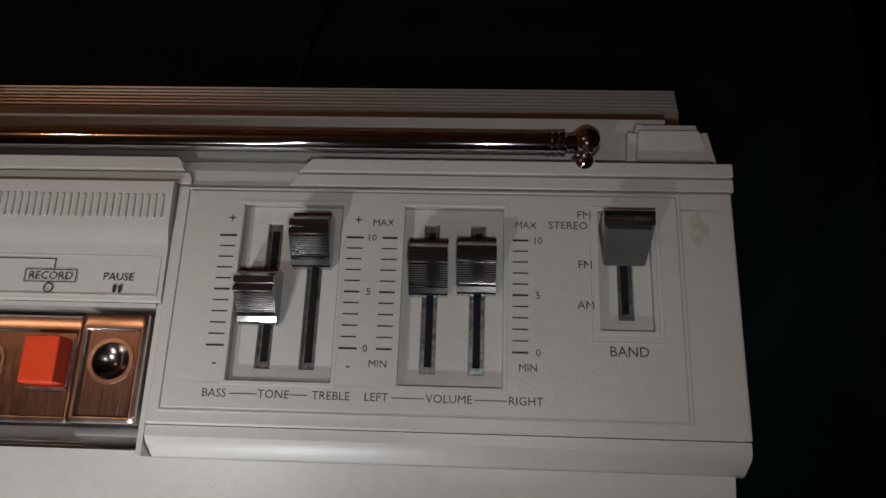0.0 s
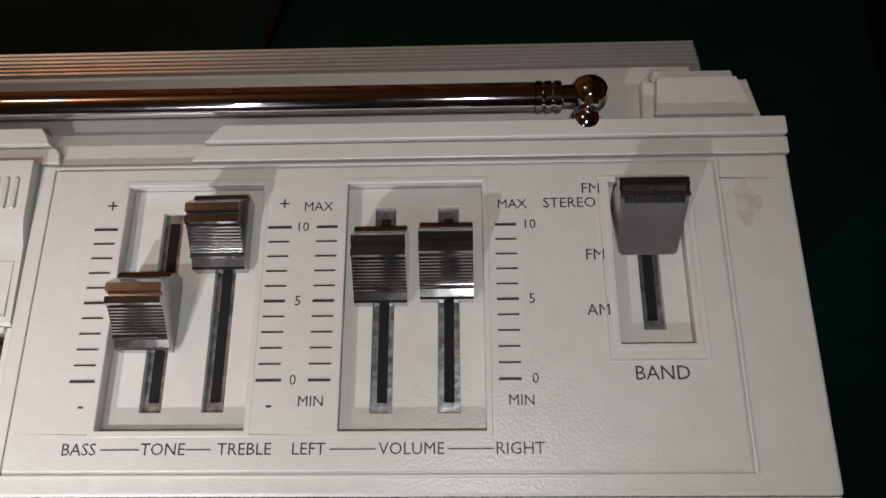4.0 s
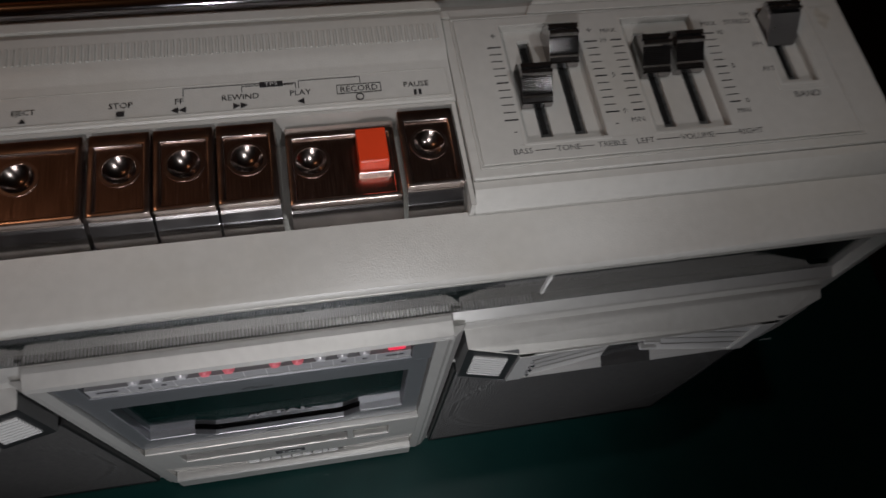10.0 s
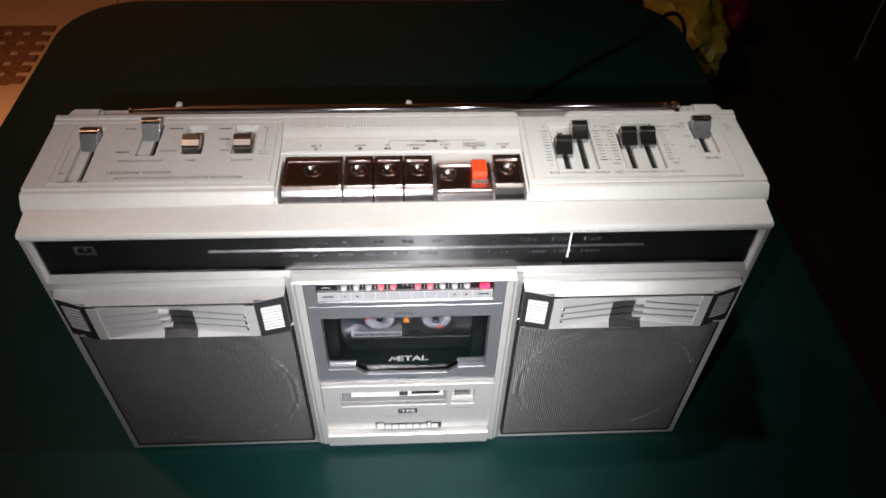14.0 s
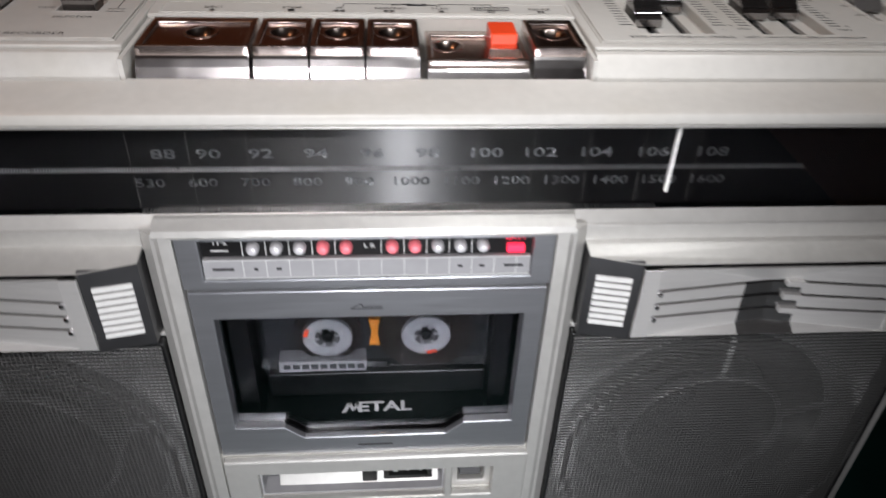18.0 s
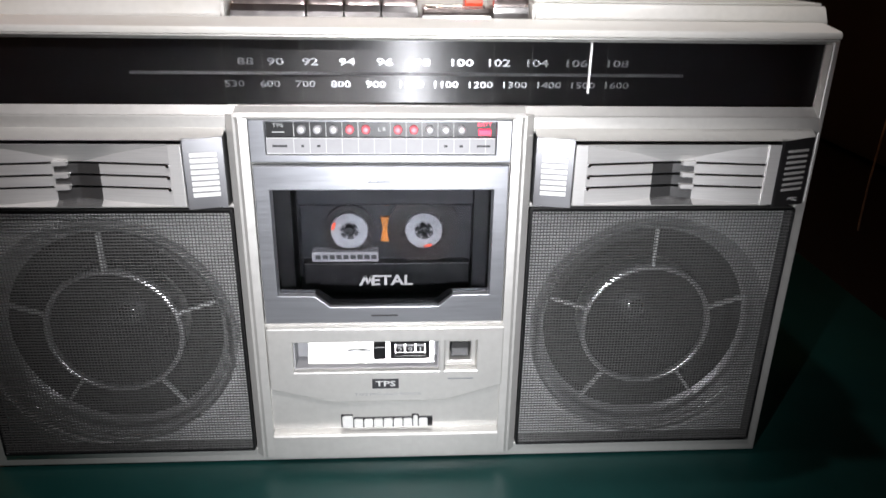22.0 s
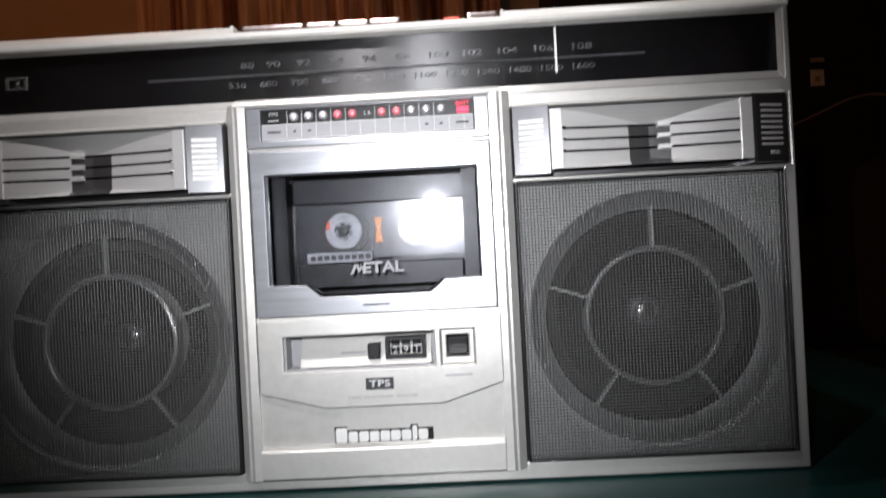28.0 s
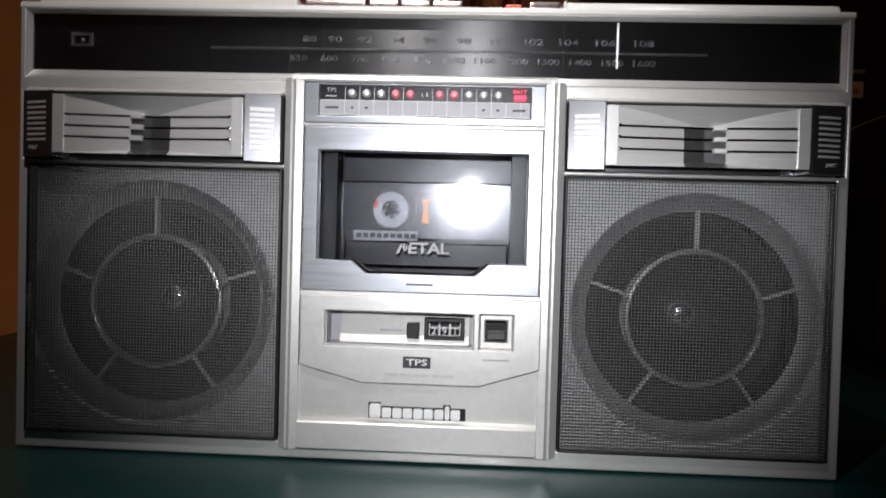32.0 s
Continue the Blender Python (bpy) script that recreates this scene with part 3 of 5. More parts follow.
# lower panel: counter, button, V-shaped edge, foot
def lower_panel():
    prof = [(-0.0664, 0.0548), (-0.0310, 0.0456), (0.0345, 0.0456), (0.0680, 0.0560), (0.0680, 0.0946), (-0.0664, 0.0946)]
    cut = [(-0.0525, 0.0309, 0.0662, 0.0856), (0.0343, 0.0529, 0.0662, 0.0859)]
    bm = bmesh.new()
    rows = []
    for y in (-0.0046, -0.0006):
        vo = [bm.verts.new((x, y, z)) for x, z in prof]
        es = [bm.edges.new((vo[k], vo[(k + 1) % 6])) for k in range(6)]
        inner = []
        for x0, x1, z0, z1 in cut:
            vi = [bm.verts.new((x, y, z)) for x, z in ((x0, z0), (x1, z0), (x1, z1), (x0, z1))]
            es += [bm.edges.new((vi[k], vi[(k + 1) % 4])) for k in range(4)]
            inner.append(vi)
        bmesh.ops.triangle_fill(bm, use_beauty=True, edges=es)
        rows.append([vo, *inner])
    for a, b in zip(*rows):
        for k in range(len(a)):
            bm.faces.new((a[k], a[(k + 1) % len(a)], b[(k + 1) % len(a)], b[k]))
    bmesh.ops.recalc_face_normals(bm, faces=bm.faces[:])
    es = [e for e in bm.edges if len(e.link_faces) == 2 and e.calc_face_angle() > 0.6]
    bmesh.ops.bevel(bm, geom=es, offset=0.0007, segments=2, affect="EDGES", profile=0.5)
    return bm


part("lower_panel", plate((-0.0672, 0.0672, 0.0085, 0.0962), [(-0.0525, 0.0309, 0.0662, 0.0856), (0.0343, 0.0529, 0.0662, 0.0859)], (-0.0022, -0.0002), "y"), FRONT, boombox)
lower = part("counter_panel", lower_panel(), FRONT, boombox, "silver counter panel with a V-shaped lower edge")
lower.location.y = -0.0016
counter = part("counter_well", boxes((-0.0525, 0.0309, 0.0110, 0.0120, 0.0662, 0.0856), (-0.0525, -0.0518, -0.0018, 0.011, 0.0662, 0.0856), (0.0303, 0.0309, -0.0018, 0.011, 0.0662, 0.0856), (-0.0518, 0.0303, -0.0018, 0.011, 0.0662, 0.0668), (-0.0518, 0.0303, -0.0018, 0.011, 0.0850, 0.0856)), SCALE, boombox, "recess of the tape counter")
part("counter_insert", prism_x([(0.0108, 0.0669), (0.0020, 0.0671), (0.0064, 0.0768), (0.0100, 0.0849), (0.0108, 0.0849)], -0.0452, 0.0285), FRONT, counter)
part("reset_button", boxes((-0.0068, 0.0002, -0.0002, 0.0105, 0.0705, 0.0790), r=0.0006), BLACK, counter, "black counter reset button")
part("counter_window", plate((0.0030, 0.0258, 0.0700, 0.0822), [(0.0055, 0.0235, 0.0722, 0.0800)], (0.0012, 0.0080), "y", 0.0004), BLACK, counter)
for k, (up, low) in enumerate((("1", "2"), ("8", "9"), ("0", "1"))):
    x = 0.0085 + 0.0060 * k
    part("counter_wheel", lathe([(0.0050, -0.0024), (0.0050, 0.0024)], (x, 0.0080, 0.0760), "x", 24), BLACK, counter, smooth=True)
    words(low, 0.0052, (x, 0.0028, 0.0748), counter, PALE, "front", stretch=1.1)
    words(up, 0.0030, (x, 0.0033, 0.0791), counter, GREYPRINT, "front", stretch=1.2)
marks([(-0.0225, -0.0085, 0.0738, 0.0747)], counter, DOOR, "unreadable_print", "front", 0.0047)
button = part("button_well", plate((0.0343, 0.0529, 0.0662, 0.0859), [(0.0375, 0.0497, 0.0700, 0.0822)], (-0.0010, 0.0118), "y", 0.0008), FRONT, boombox)
part("button_back", boxes((0.0375, 0.0497, 0.0100, 0.0118, 0.0700, 0.0822)), BLACK, button)
part("mute_button", prism_x([(0.0010, 0.0715), (0.0030, 0.0760), (0.0010, 0.0805), (0.0095, 0.0815), (0.0095, 0.0705)], 0.0385, 0.0487, 0.0004), DARKGREY, button, "dark grey record mute button")
marks([(0.0362, 0.0510, 0.0604, 0.0612)], lower, DOOR, "unreadable_print", "front", -0.0046)
badge = part("function_badge", boxes((-0.0078, 0.0076, -0.0051, -0.0046, 0.0549, 0.0613), r=0.0001), INK, lower)
words("TPS", 0.0050, (0.0, -0.0052, 0.0581), badge, PALE, "front", stretch=1.5, bold=0.0001)
words("TAPE PROGRAM SENSOR", 0.0024, (0.0012, -0.0047, 0.0508), lower, SCALE, "front", stretch=1.45)
logo = part("maker_badge", boxes((-0.0270, 0.0278, -0.0031, -0.0021, 0.0254, 0.0324), r=0.0004), BLACK, boombox, "black badge with a row of plain white shapes")
part("badge_step", boxes((-0.0270, -0.0200, -0.0031, -0.0021, 0.0322, 0.0344)), BLACK, logo)
part("badge_step", boxes((0.0152, 0.0194, -0.0031, -0.0021, 0.0322, 0.0342)), BLACK, logo)
x = -0.0262
for k in range(9):
    w = 0.0028 if k == 7 else 0.0064 if k == 0 else 0.0054
    tall = 0.0338 if k == 0 else 0.0336 if k == 7 else 0.0316
    part("badge_shape", boxes((x, x + w, -0.0038, -0.0030, 0.0260, tall), r=0.0011), WHITE, logo)
    x += w + 0.0005
part("foot_ledge", prism_x([(-0.0022, 0.0247), (-0.0072, 0.0236), (-0.0080, 0.0226), (-0.0083, 0.0130), (-0.0083, 0.0085), (-0.0074, 0.0078), (-0.0004, 0.0078), (-0.0004, 0.0240)], -0.0668, 0.0668), FRONT, boombox, smooth=True)

# ---------------------------------------------------------------- cassette in the well
tape = holder("cassette_tape", "clear and grey cassette tape inside the closed deck", "cassette", loc=(0.0014, 0.0195, 0.1103))
SHELL = glass("clear_shell", (0.75, 0.76, 0.78), gloss=0.16)
TAPEDARK = material("shell_grey", (0.022, 0.022, 0.025), 0.3)
PACK = material("wound_tape", (0.02, 0.014, 0.012), 0.3, 0, 400, 0.3)
HUB = material("greyish_hub_plastic", (0.36, 0.36, 0.37), 0.35, 0, 200, 0.04)
STICKER = material("grey_white_sticker", (0.30, 0.30, 0.31), 0.55, 0, 300, 0.08)
ORANGE = material("orange_liner", (0.75, 0.25, 0.02), 0.5)
part("shell_back", boxes((-0.0500, 0.0500, 0.0080, 0.0120, 0.0, 0.0638), r=0.001), TAPEDARK, tape)
part("upper_band", boxes((-0.0500, 0.0500, 0.0, 0.0079, 0.0490, 0.0638), r=0.0008), TAPEDARK, tape)
part("lower_band", boxes((-0.0480, 0.0480, -0.0014, 0.0079, 0.0, 0.0140), r=0.0008), BLACK, tape, "black lower band")
mid = part("liner", boxes((-0.0490, 0.0490, 0.0072, 0.0079, 0.0166, 0.0489)), TAPEDARK, tape)
for s in (-1, 1):
    x = s * 0.0213
    part("tape_pack", lathe([(0.0106, 0.0068), (0.0106, 0.0030), (0.0146 if s < 0 else 0.0210, 0.0030), (0.0146 if s < 0 else 0.0210, 0.0068)], (x, 0, 0.0330), "y", 40), PACK, tape, smooth=True)
    hub = part("hub", lathe([(0.0052, 0.0068), (0.0052, 0.0012), (0.0056, 0.0008), (0.0104, 0.0008), (0.0107, 0.0012), (0.0107, 0.0068)], (x, 0, 0.0330), "y", 40), HUB, tape, "pale reel hub", smooth=True)
    for k in range(6):
        a = radians(60 * k + 10)
        cx, cz = x + 0.0045 * math.cos(a), 0.0330 + 0.0045 * math.sin(a)
        tb = boxes((-0.0009, 0.0009, 0.0014, 0.0060, -0.0006, 0.0006))
        bmesh.ops.transform(tb, matrix=Matrix.Translation((cx, 0, cz)) @ Matrix.Rotation(-a, 4, "Y"), verts=tb.verts)
        part("hub_tooth", tb, HUB, hub)
    tb = boxes((0.0084, 0.0102, 0.0005, 0.0008, -0.0022, 0.0022))
    bmesh.ops.transform(tb, matrix=Matrix.Translation((x, 0, 0.0330)) @ Matrix.Rotation(radians(-160 if s < 0 else 75), 4, "Y"), verts=tb.verts)
    part("red_mark", tb, RED, hub)
    part("spindle", lathe([(0, 0.0005), (0.0022, 0.0010), (0.0026, 0.0060)], (x, 0, 0.0330), "y", 16), BLACK, tape, smooth=True)
part("spacer", prism_y([(-0.0035, 0.0255), (0.0035, 0.0255), (0.0022, 0.0330), (0.0035, 0.0400), (-0.0035, 0.0400), (-0.0022, 0.0330)], 0.0040, 0.0070), ORANGE, tape, "orange spacer")
sticker = part("sticker", boxes((-0.0430, -0.0050, -0.0009, 0.0072, 0.0148, 0.0206)), STICKER, tape, "white paper sticker with unreadable print")
for k in range(9):
    part("unreadable_print", boxes((-0.0410 + 0.0040 * k, -0.0380 + 0.0040 * k, -0.0011, -0.0009, 0.0164, 0.0190)), INK, sticker)
face = part("clear_face", boxes((-0.0500, 0.0500, -0.0006, 0.0002, 0.0168, 0.0489)), SHELL, tape, "clear shell face")
face.visible_shadow = False
part("pressure_pad", boxes((-0.006, 0.006, -0.0004, 0.003, 0.0128 + 0.0032, 0.0165)), CHROME, tape)

# ---------------------------------------------------------------- speakers
def grille_mesh(cx, cz, x0, x1, z0, z1, pitch=0.00178, wide=0.00047):
    """Crossed flat wires, pressed out round the speaker."""
    bm = bmesh.new()

    def lift(x, z):
        d = math.hypot(x - cx, z - cz)
        return -0.0005 * math.exp(-((d - 0.0700) / 0.0014) ** 2) + 0.0004 * math.exp(-((d - 0.0676) / 0.0012) ** 2)

    def wire(along, c, u0, u1, base, deep=0.0):
        n = 52
        rows = []
        for k in range(n + 1):
            u = u0 + (u1 - u0) * k / n
            row = []
            for off, dy in ((-wide / 2, 0.00013), (0, 0.0), (wide / 2, 0.00013)):
                x, z = (u, c + off) if along == "x" else (c + off, u)
                row.append(bm.verts.new((x, base + dy + lift(x, z), z)))
            rows.append(row)
            if deep:
                row += [bm.verts.new(v.co + Vector((0, deep, 0))) for v in (row[2], row[0])]
        for a, b in zip(rows, rows[1:]):
            for j in range(len(a) if deep else 2):
                k = (j + 1) % len(a)
                bm.faces.new((a[j], a[k], b[k], b[j]))

    n = int((z1 - z0) / pitch)
    for k in range(n + 1):
        wire("x", z0 + (z1 - z0) * k / n, x0, x1, -0.0032, 0.0009)
    n = int((x1 - x0) / pitch)
    for k in range(n + 1):
        wire("z", x0 + (x1 - x0) * k / n, z0, z1, -0.0030)
    return bm


def speaker(s):
    cx, cz = s * 0.1552, 0.0862
    x0, x1 = sorted((s * GR[0], s * GR[1]))
    z0, z1 = GR[2], GR[3]
    ob = part("speaker_grille", plate((x0 + 0.0003, x1 - 0.0003, z0 + 0.0003, z1 - 0.0003), [(x0 + 0.0018, x1 - 0.0018, z0 + 0.0018, z1 - 0.0018)], (-0.0037, 0.0061), "y", 0.0009), BLACK, boombox, "black-framed woven metal speaker grille")
    part("woven_mesh", grille_mesh(cx, cz, x0 + 0.0012, x1 - 0.0012, z0 + 0.0012, z1 - 0.0012), MESH, ob, kind="stuff")
    # baffle with a round opening
    bm = bmesh.new()
    sq = [bm.verts.new((x, 0.0062, z)) for x, z in ((x0, z0), (x1, z0), (x1, z1), (x0, z1))]
    ring = [bm.verts.new((cx + 0.0705 * math.cos(2 * math.pi * k / 64), 0.0062, cz + 0.0705 * math.sin(2 * math.pi * k / 64))) for k in range(64)]
    es = [bm.edges.new((v[k], v[(k + 1) % len(v)])) for v in (sq, ring) for k in range(len(v))]
    bmesh.ops.triangle_fill(bm, use_beauty=True, edges=es)
    part("baffle", bm, BAFFLE, ob, "pale grey baffle")
    part("funnel", lathe([(0.0710, 0.0063), (0.0703, 0.0052), (0.0694, 0.0058), (0.0686, 0.0068), (0.0664, 0.0090), (0.0636, 0.0116), (0.0616, 0.0132), (0.0606, 0.0140)], (cx, 0, cz), "y", 72), FUNNEL, ob, "silvery funnel round the cone", smooth=True)
    part("inner_ring", lathe([(0.0364, 0.0105), (0.0367, 0.0076), (0.0376, 0.0070), (0.0390, 0.0076), (0.0394, 0.0110)], (cx, 0, cz), "y", 56), FUNNEL, ob, "silvery inner ring", smooth=True)
    for k in range(5):
        a = radians(90 + 72 * k)
        tb = boxes((0.0388, 0.0612, 0.0074, 0.0100, -0.0009, 0.0009))
        bmesh.ops.transform(tb, matrix=Matrix.Translation((cx, 0, cz)) @ Matrix.Rotation(-a, 4, "Y"), verts=tb.verts)
        part("spoke", tb, PALE, ob)
    part("cone", lathe([(0.0605, 0.0138), (0.0590, 0.0230), (0.0530, 0.0205), (0.0470, 0.0240), (0.0380, 0.0280)], (cx, 0, cz), "y", 56), CONE, ob, "black paper cone", smooth=True)
    part("centre_cone", lathe([(0.0369, 0.0102), (0.0330, 0.0160), (0.0200, 0.0300), (0.0115, 0.0372)], (cx, 0, cz), "y", 48), CONE, ob, "black centre cone", smooth=True)
    part("dust_cap", lathe([(0.0120, 0.0370), (0.0112, 0.0336), (0.0092, 0.0305), (0.0062, 0.0285), (0.0032, 0.0277), (0.0, 0.0275)], (cx, 0, cz), "y", 32), DOME, ob, "shiny dark dust cap", smooth=True)

for s in (-1, 1):
    speaker(s)


def strip(s):
    """The slotted metal strip over a speaker, standing proud, with slanted end caps."""
    xi, xo = 0.0797, 0.2278
    ob = part("tweeter_strip", prism_strip(s, xi, xo), STRIPBLACK, boombox, "black strip over the speaker with a slotted metal plate")
    # hood sloping down to the strip
    bm = bmesh.new()
    pts = [(xi - 0.0006, 0.0004, 0.2078), (xo + 0.0006, 0.0004, 0.2078), (xo, -0.0052, 0.2050), (xo - 0.0190, -0.0116, 0.2040), (xi + 0.0190, -0.0116, 0.2040), (xi, -0.0072, 0.2050)]
    up = [bm.verts.new((s * x, y, z)) for x, y, z in pts]
    lo = [bm.verts.new((s * x, y + 0.0020 if k > 1 else y + 0.002, z - 0.0006)) for k, (x, y, z) in enumerate(pts)]
    bm.faces.new(up), bm.faces.new(lo)
    for k in range(6):
        bm.faces.new((up[k], up[(k + 1) % 6], lo[(k + 1) % 6], lo[k]))
    part("hood", bm, FRONT, ob)
    # slotted plate: four bands over a dent that deepens towards the middle, with slots between
    x0, x1, z0, z1 = 0.0994, 0.2066, 0.1696, 0.2020
    n, high = 48, z1 - z0

    def rims(u):
        near = 1 - abs(2 * u - 1)
        return near, 0.34 * near ** 1.4 + 0.002, 0.10 * near ** 1.4 + 0.002

    def dent(u, z):
        near, over, under = rims(u)
        f = (z - z0) / high
        return -0.0120 + 0.0074 * near * min(1, (1 - f) / over) * min(1, f / under) * (0.66 + 0.34 * f)

    def levels(u, za, zb, b):
        """Heights of a band's rows at u: some on each side of the rim of the dent."""
        _, over, under = rims(u)
        mid = z1 - over * high if b == 3 else z0 + under * high if b == 0 else (za + zb) / 2
        mid = min(max(mid, za + 0.00005), zb - 0.00005)
        return [za + (mid - za) * q / 3 for q in range(3)] + [mid + (zb - mid) * q / 3 for q in range(4)]

    edges = [z0, z0 + 0.0085, z0 + 0.0098, z0 + 0.0147, z0 + 0.0160, z0 + 0.0209, z0 + 0.0222, z1]
    for b in range(4):
        za, zb = edges[2 * b], edges[2 * b + 1]
        cells = 6
        split = ((0, n),) if b == 3 else ((0, 19), (19, 29), (29, n))
        for k0, k1 in split:
            middle = k0 == 19
            piece = bmesh.new()
            vs = [[piece.verts.new((s * (x0 + (x1 - x0) * k / n), dent(k / n, z), z)) for z in levels(k / n, za, zb, b)] for k in range(k0, k1 + 1)]
            for a, c in zip(vs, vs[1:]):
                for q in range(cells):
                    piece.faces.new((a[q], a[q + 1], c[q + 1], c[q]))
            ex = bmesh.ops.extrude_face_region(piece, geom=piece.faces[:])
            bmesh.ops.translate(piece, vec=(0, 0.0010, 0), verts=[v for v in ex["geom"] if isinstance(v, bmesh.types.BMVert)])
            part("band_centre" if middle else "plate_band", piece, SADDLE if middle else ALU, ob,
                 "polished middle of the band, its dark reflection put into the colour" if middle else "brushed aluminium band beside the slots", smooth=9)
    for xe in (x0 - 0.0002, x1 - 0.0062):
        part("plate_end", boxes((min(s * xe, s * (xe + 0.0064)), max(s * xe, s * (xe + 0.0064)), -0.0124, -0.0108, z0, z1), r=0.0002), ALU, ob)
    for k in range(3):
        z = z0 + 0.0092 + 0.0062 * k
        ua, ub = 0.540, 0.605
        bm = bmesh.new()
        box(bm, 0, 1, 0, 0.003, z - 0.0013, z + 0.0013)
        for v in bm.verts:
            u = ua + (ub - ua) * v.co.x
            v.co = Vector((s * (x0 + (x1 - x0) * u), v.co.y - 0.0143 + 0.0074 * 2 * (1 - u) * (0.66 + 0.34 * (z - z0) / high), v.co.z))
        bmesh.ops.bevel(bm, geom=bm.edges[:], offset=0.0003, segments=1, affect="EDGES")
        part("clip_tab", bm, ALU, ob, "bright raised tab")
        part("slot_stud", lathe([(0, -0.0138), (0.0009, -0.0132), (0.0010, -0.0110)], (s * (x0 + 0.0070), 0, z), "y", 12), CHROME, ob, "bright stud at the end of a slot", smooth=True)
    # slatted windows in the slanted ends
    for outer in (False, True):
        xa, ya, xb, yb = (xo - 0.0160, -0.0102, xo - 0.0030, -0.0060) if outer else (xi + 0.0030, -0.0077, xi + 0.0160, -0.0105)
        for k in range(8):
            z = (0.1763 if outer else 0.1740) + 0.0030 * k
            high_slat = 0.0013 if outer else 0.0021
            bm = bmesh.new()
            vs = []
            for x, y in ((xa, ya), (xb, yb)):
                vs.append([bm.verts.new((s * x, y + dy, z + dz)) for dy, dz in ((-0.0005, 0.0), (-0.0005, high_slat), (0.0008, high_slat), (0.0008, 0.0))])
            bm.faces.new(vs[0]), bm.faces.new(vs[1])
            for j in range(4):
                bm.faces.new((vs[0][j], vs[0][(j + 1) % 4], vs[1][(j + 1) % 4], vs[1][j]))
            part("slat", bm, ALU if outer else WHITE, ob, "thin silver slat" if outer else "white slat")
    words("MIC", 0.0030, (s * (xo - 0.0092), -0.0106, 0.1722), ob, PALE, "front")


def prism_strip(s, xi, xo):
    prof = [(xi, -0.0070), (xi + 0.0188, -0.0110), (0.0990, -0.0110), (0.0992, 0.0060), (0.2068, 0.0060), (0.2070, -0.0110), (xo - 0.0188, -0.0110), (xo, -0.0050), (xo, 0.0100), (xi, 0.0100)]
    bm = bmesh.new()
    a = [bm.verts.new((s * x, y, 0.1676)) for x, y in prof]
    b = [bm.verts.new((s * x, y, 0.2045)) for x, y in prof]
    bm.faces.new(a), bm.faces.new(b)
    for k in range(10):
        bm.faces.new((a[k], a[(k + 1) % 10], b[(k + 1) % 10], b[k]))
    return bm


for s in (-1, 1):
    strip(s)

# ---------------------------------------------------------------- top: control panels
ZP = 0.2697   # height of the printed panels
ZC = 0.2690
RIGHT_WELLS = [(0.0997, 0.1287, 0.0404, 0.0908), (0.1452, 0.1736, 0.0402, 0.0908), (0.1984, 0.2135, 0.0560, 0.0905)]
LEFT_WELLS = [(-0.2115, -0.1995, 0.0350, 0.0900), (-0.1740, -0.1605, 0.0590, 0.0942), (-0.1450, -0.1310, 0.0600, 0.0910), (-0.1130, -0.0970, 0.0600, 0.0910)]


def control_cap(x0, x1, wells, name):
    ob = part(name, prism_x([(0.0206, 0.2592), (0.0212, 0.2610), (0.0246, 0.2664), (0.0262, 0.2676), (0.0290, 0.2676), (0.0290, 0.2640), (0.1040, 0.2640), (0.1040, 0.2502), (0.0206, 0.2502)], x0, x1), PAINT, boombox, smooth=True)
    part("cap_top", plate((x0, x1, 0.0292, 0.0960), wells, (0.2642, ZC), "z", 0.0006), PAINT, ob)
    px0, px1 = max(x0 + 0.004, -0.2204), min(x1 - 0.004, 0.2204)
    part("panel_ridge", plate((px0 - 0.0011, px1 + 0.0011, 0.0324, 0.0953), [(px0 - 0.0004, px1 + 0.0004, 0.0331, 0.0946)], (ZC + 0.00003, ZP - 0.0001), "z", 0.0002), PAINT, ob)
    part("printed_panel", plate((px0, px1, 0.0335, 0.0942), wells, (ZC + 0.00003, ZP + 0.0002), "z", 0.0003), PAINT, ob)
    return ob


right = control_cap(0.0800, 0.2360, RIGHT_WELLS, "right_control_panel")
left = control_cap(-0.2360, -0.0808, LEFT_WELLS, "left_control_panel")

# rear border strips, with a finger notch for the aerial
E = 0.2368
part("rear_border", prism_z([(-E, 0.1006), (0.0812, 0.1006), (0.0798, 0.1026), (0.0789, 0.1046), (-E, 0.1046)], 0.2640, 0.2697, 0.0003), PAINT, boombox)
part("rear_border", prism_z([(0.1144, 0.1006), (E, 0.1006), (E, 0.1046), (0.1181, 0.1046)], 0.2640, 0.2697, 0.0003), PAINT, boombox)
part("border_lip", prism_z([(-E, 0.0964), (0.0836, 0.0964), (0.0834, 0.0984), (0.0824, 0.1001), (-E, 0.1001)], 0.2640, 0.2690, 0.0003), PAINT, boombox)
part("border_lip", prism_z([(0.1119, 0.0964), (E, 0.0964), (E, 0.1001), (0.1136, 0.1001)], 0.2640, 0.2690, 0.0003), PAINT, boombox)
part("finger_notch", prism_x([(0.0963, 0.2630), (0.0963, 0.2678), (0.1012, 0.2674), (0.1048, 0.2655), (0.1048, 0.2600)], 0.0770, 0.1195), PAINT, boombox, "worn finger notch before the aerial")
part("rear_shelf", prism_x([(0.1050, 0.2502), (0.1050, 0.2622), (0.1230, 0.2600), (0.1310, 0.2430), (0.1310, 0.2400), (0.1182, 0.2400), (0.1182, 0.2502)], -HW + 0.012, HW - 0.012), PAINT, boombox)
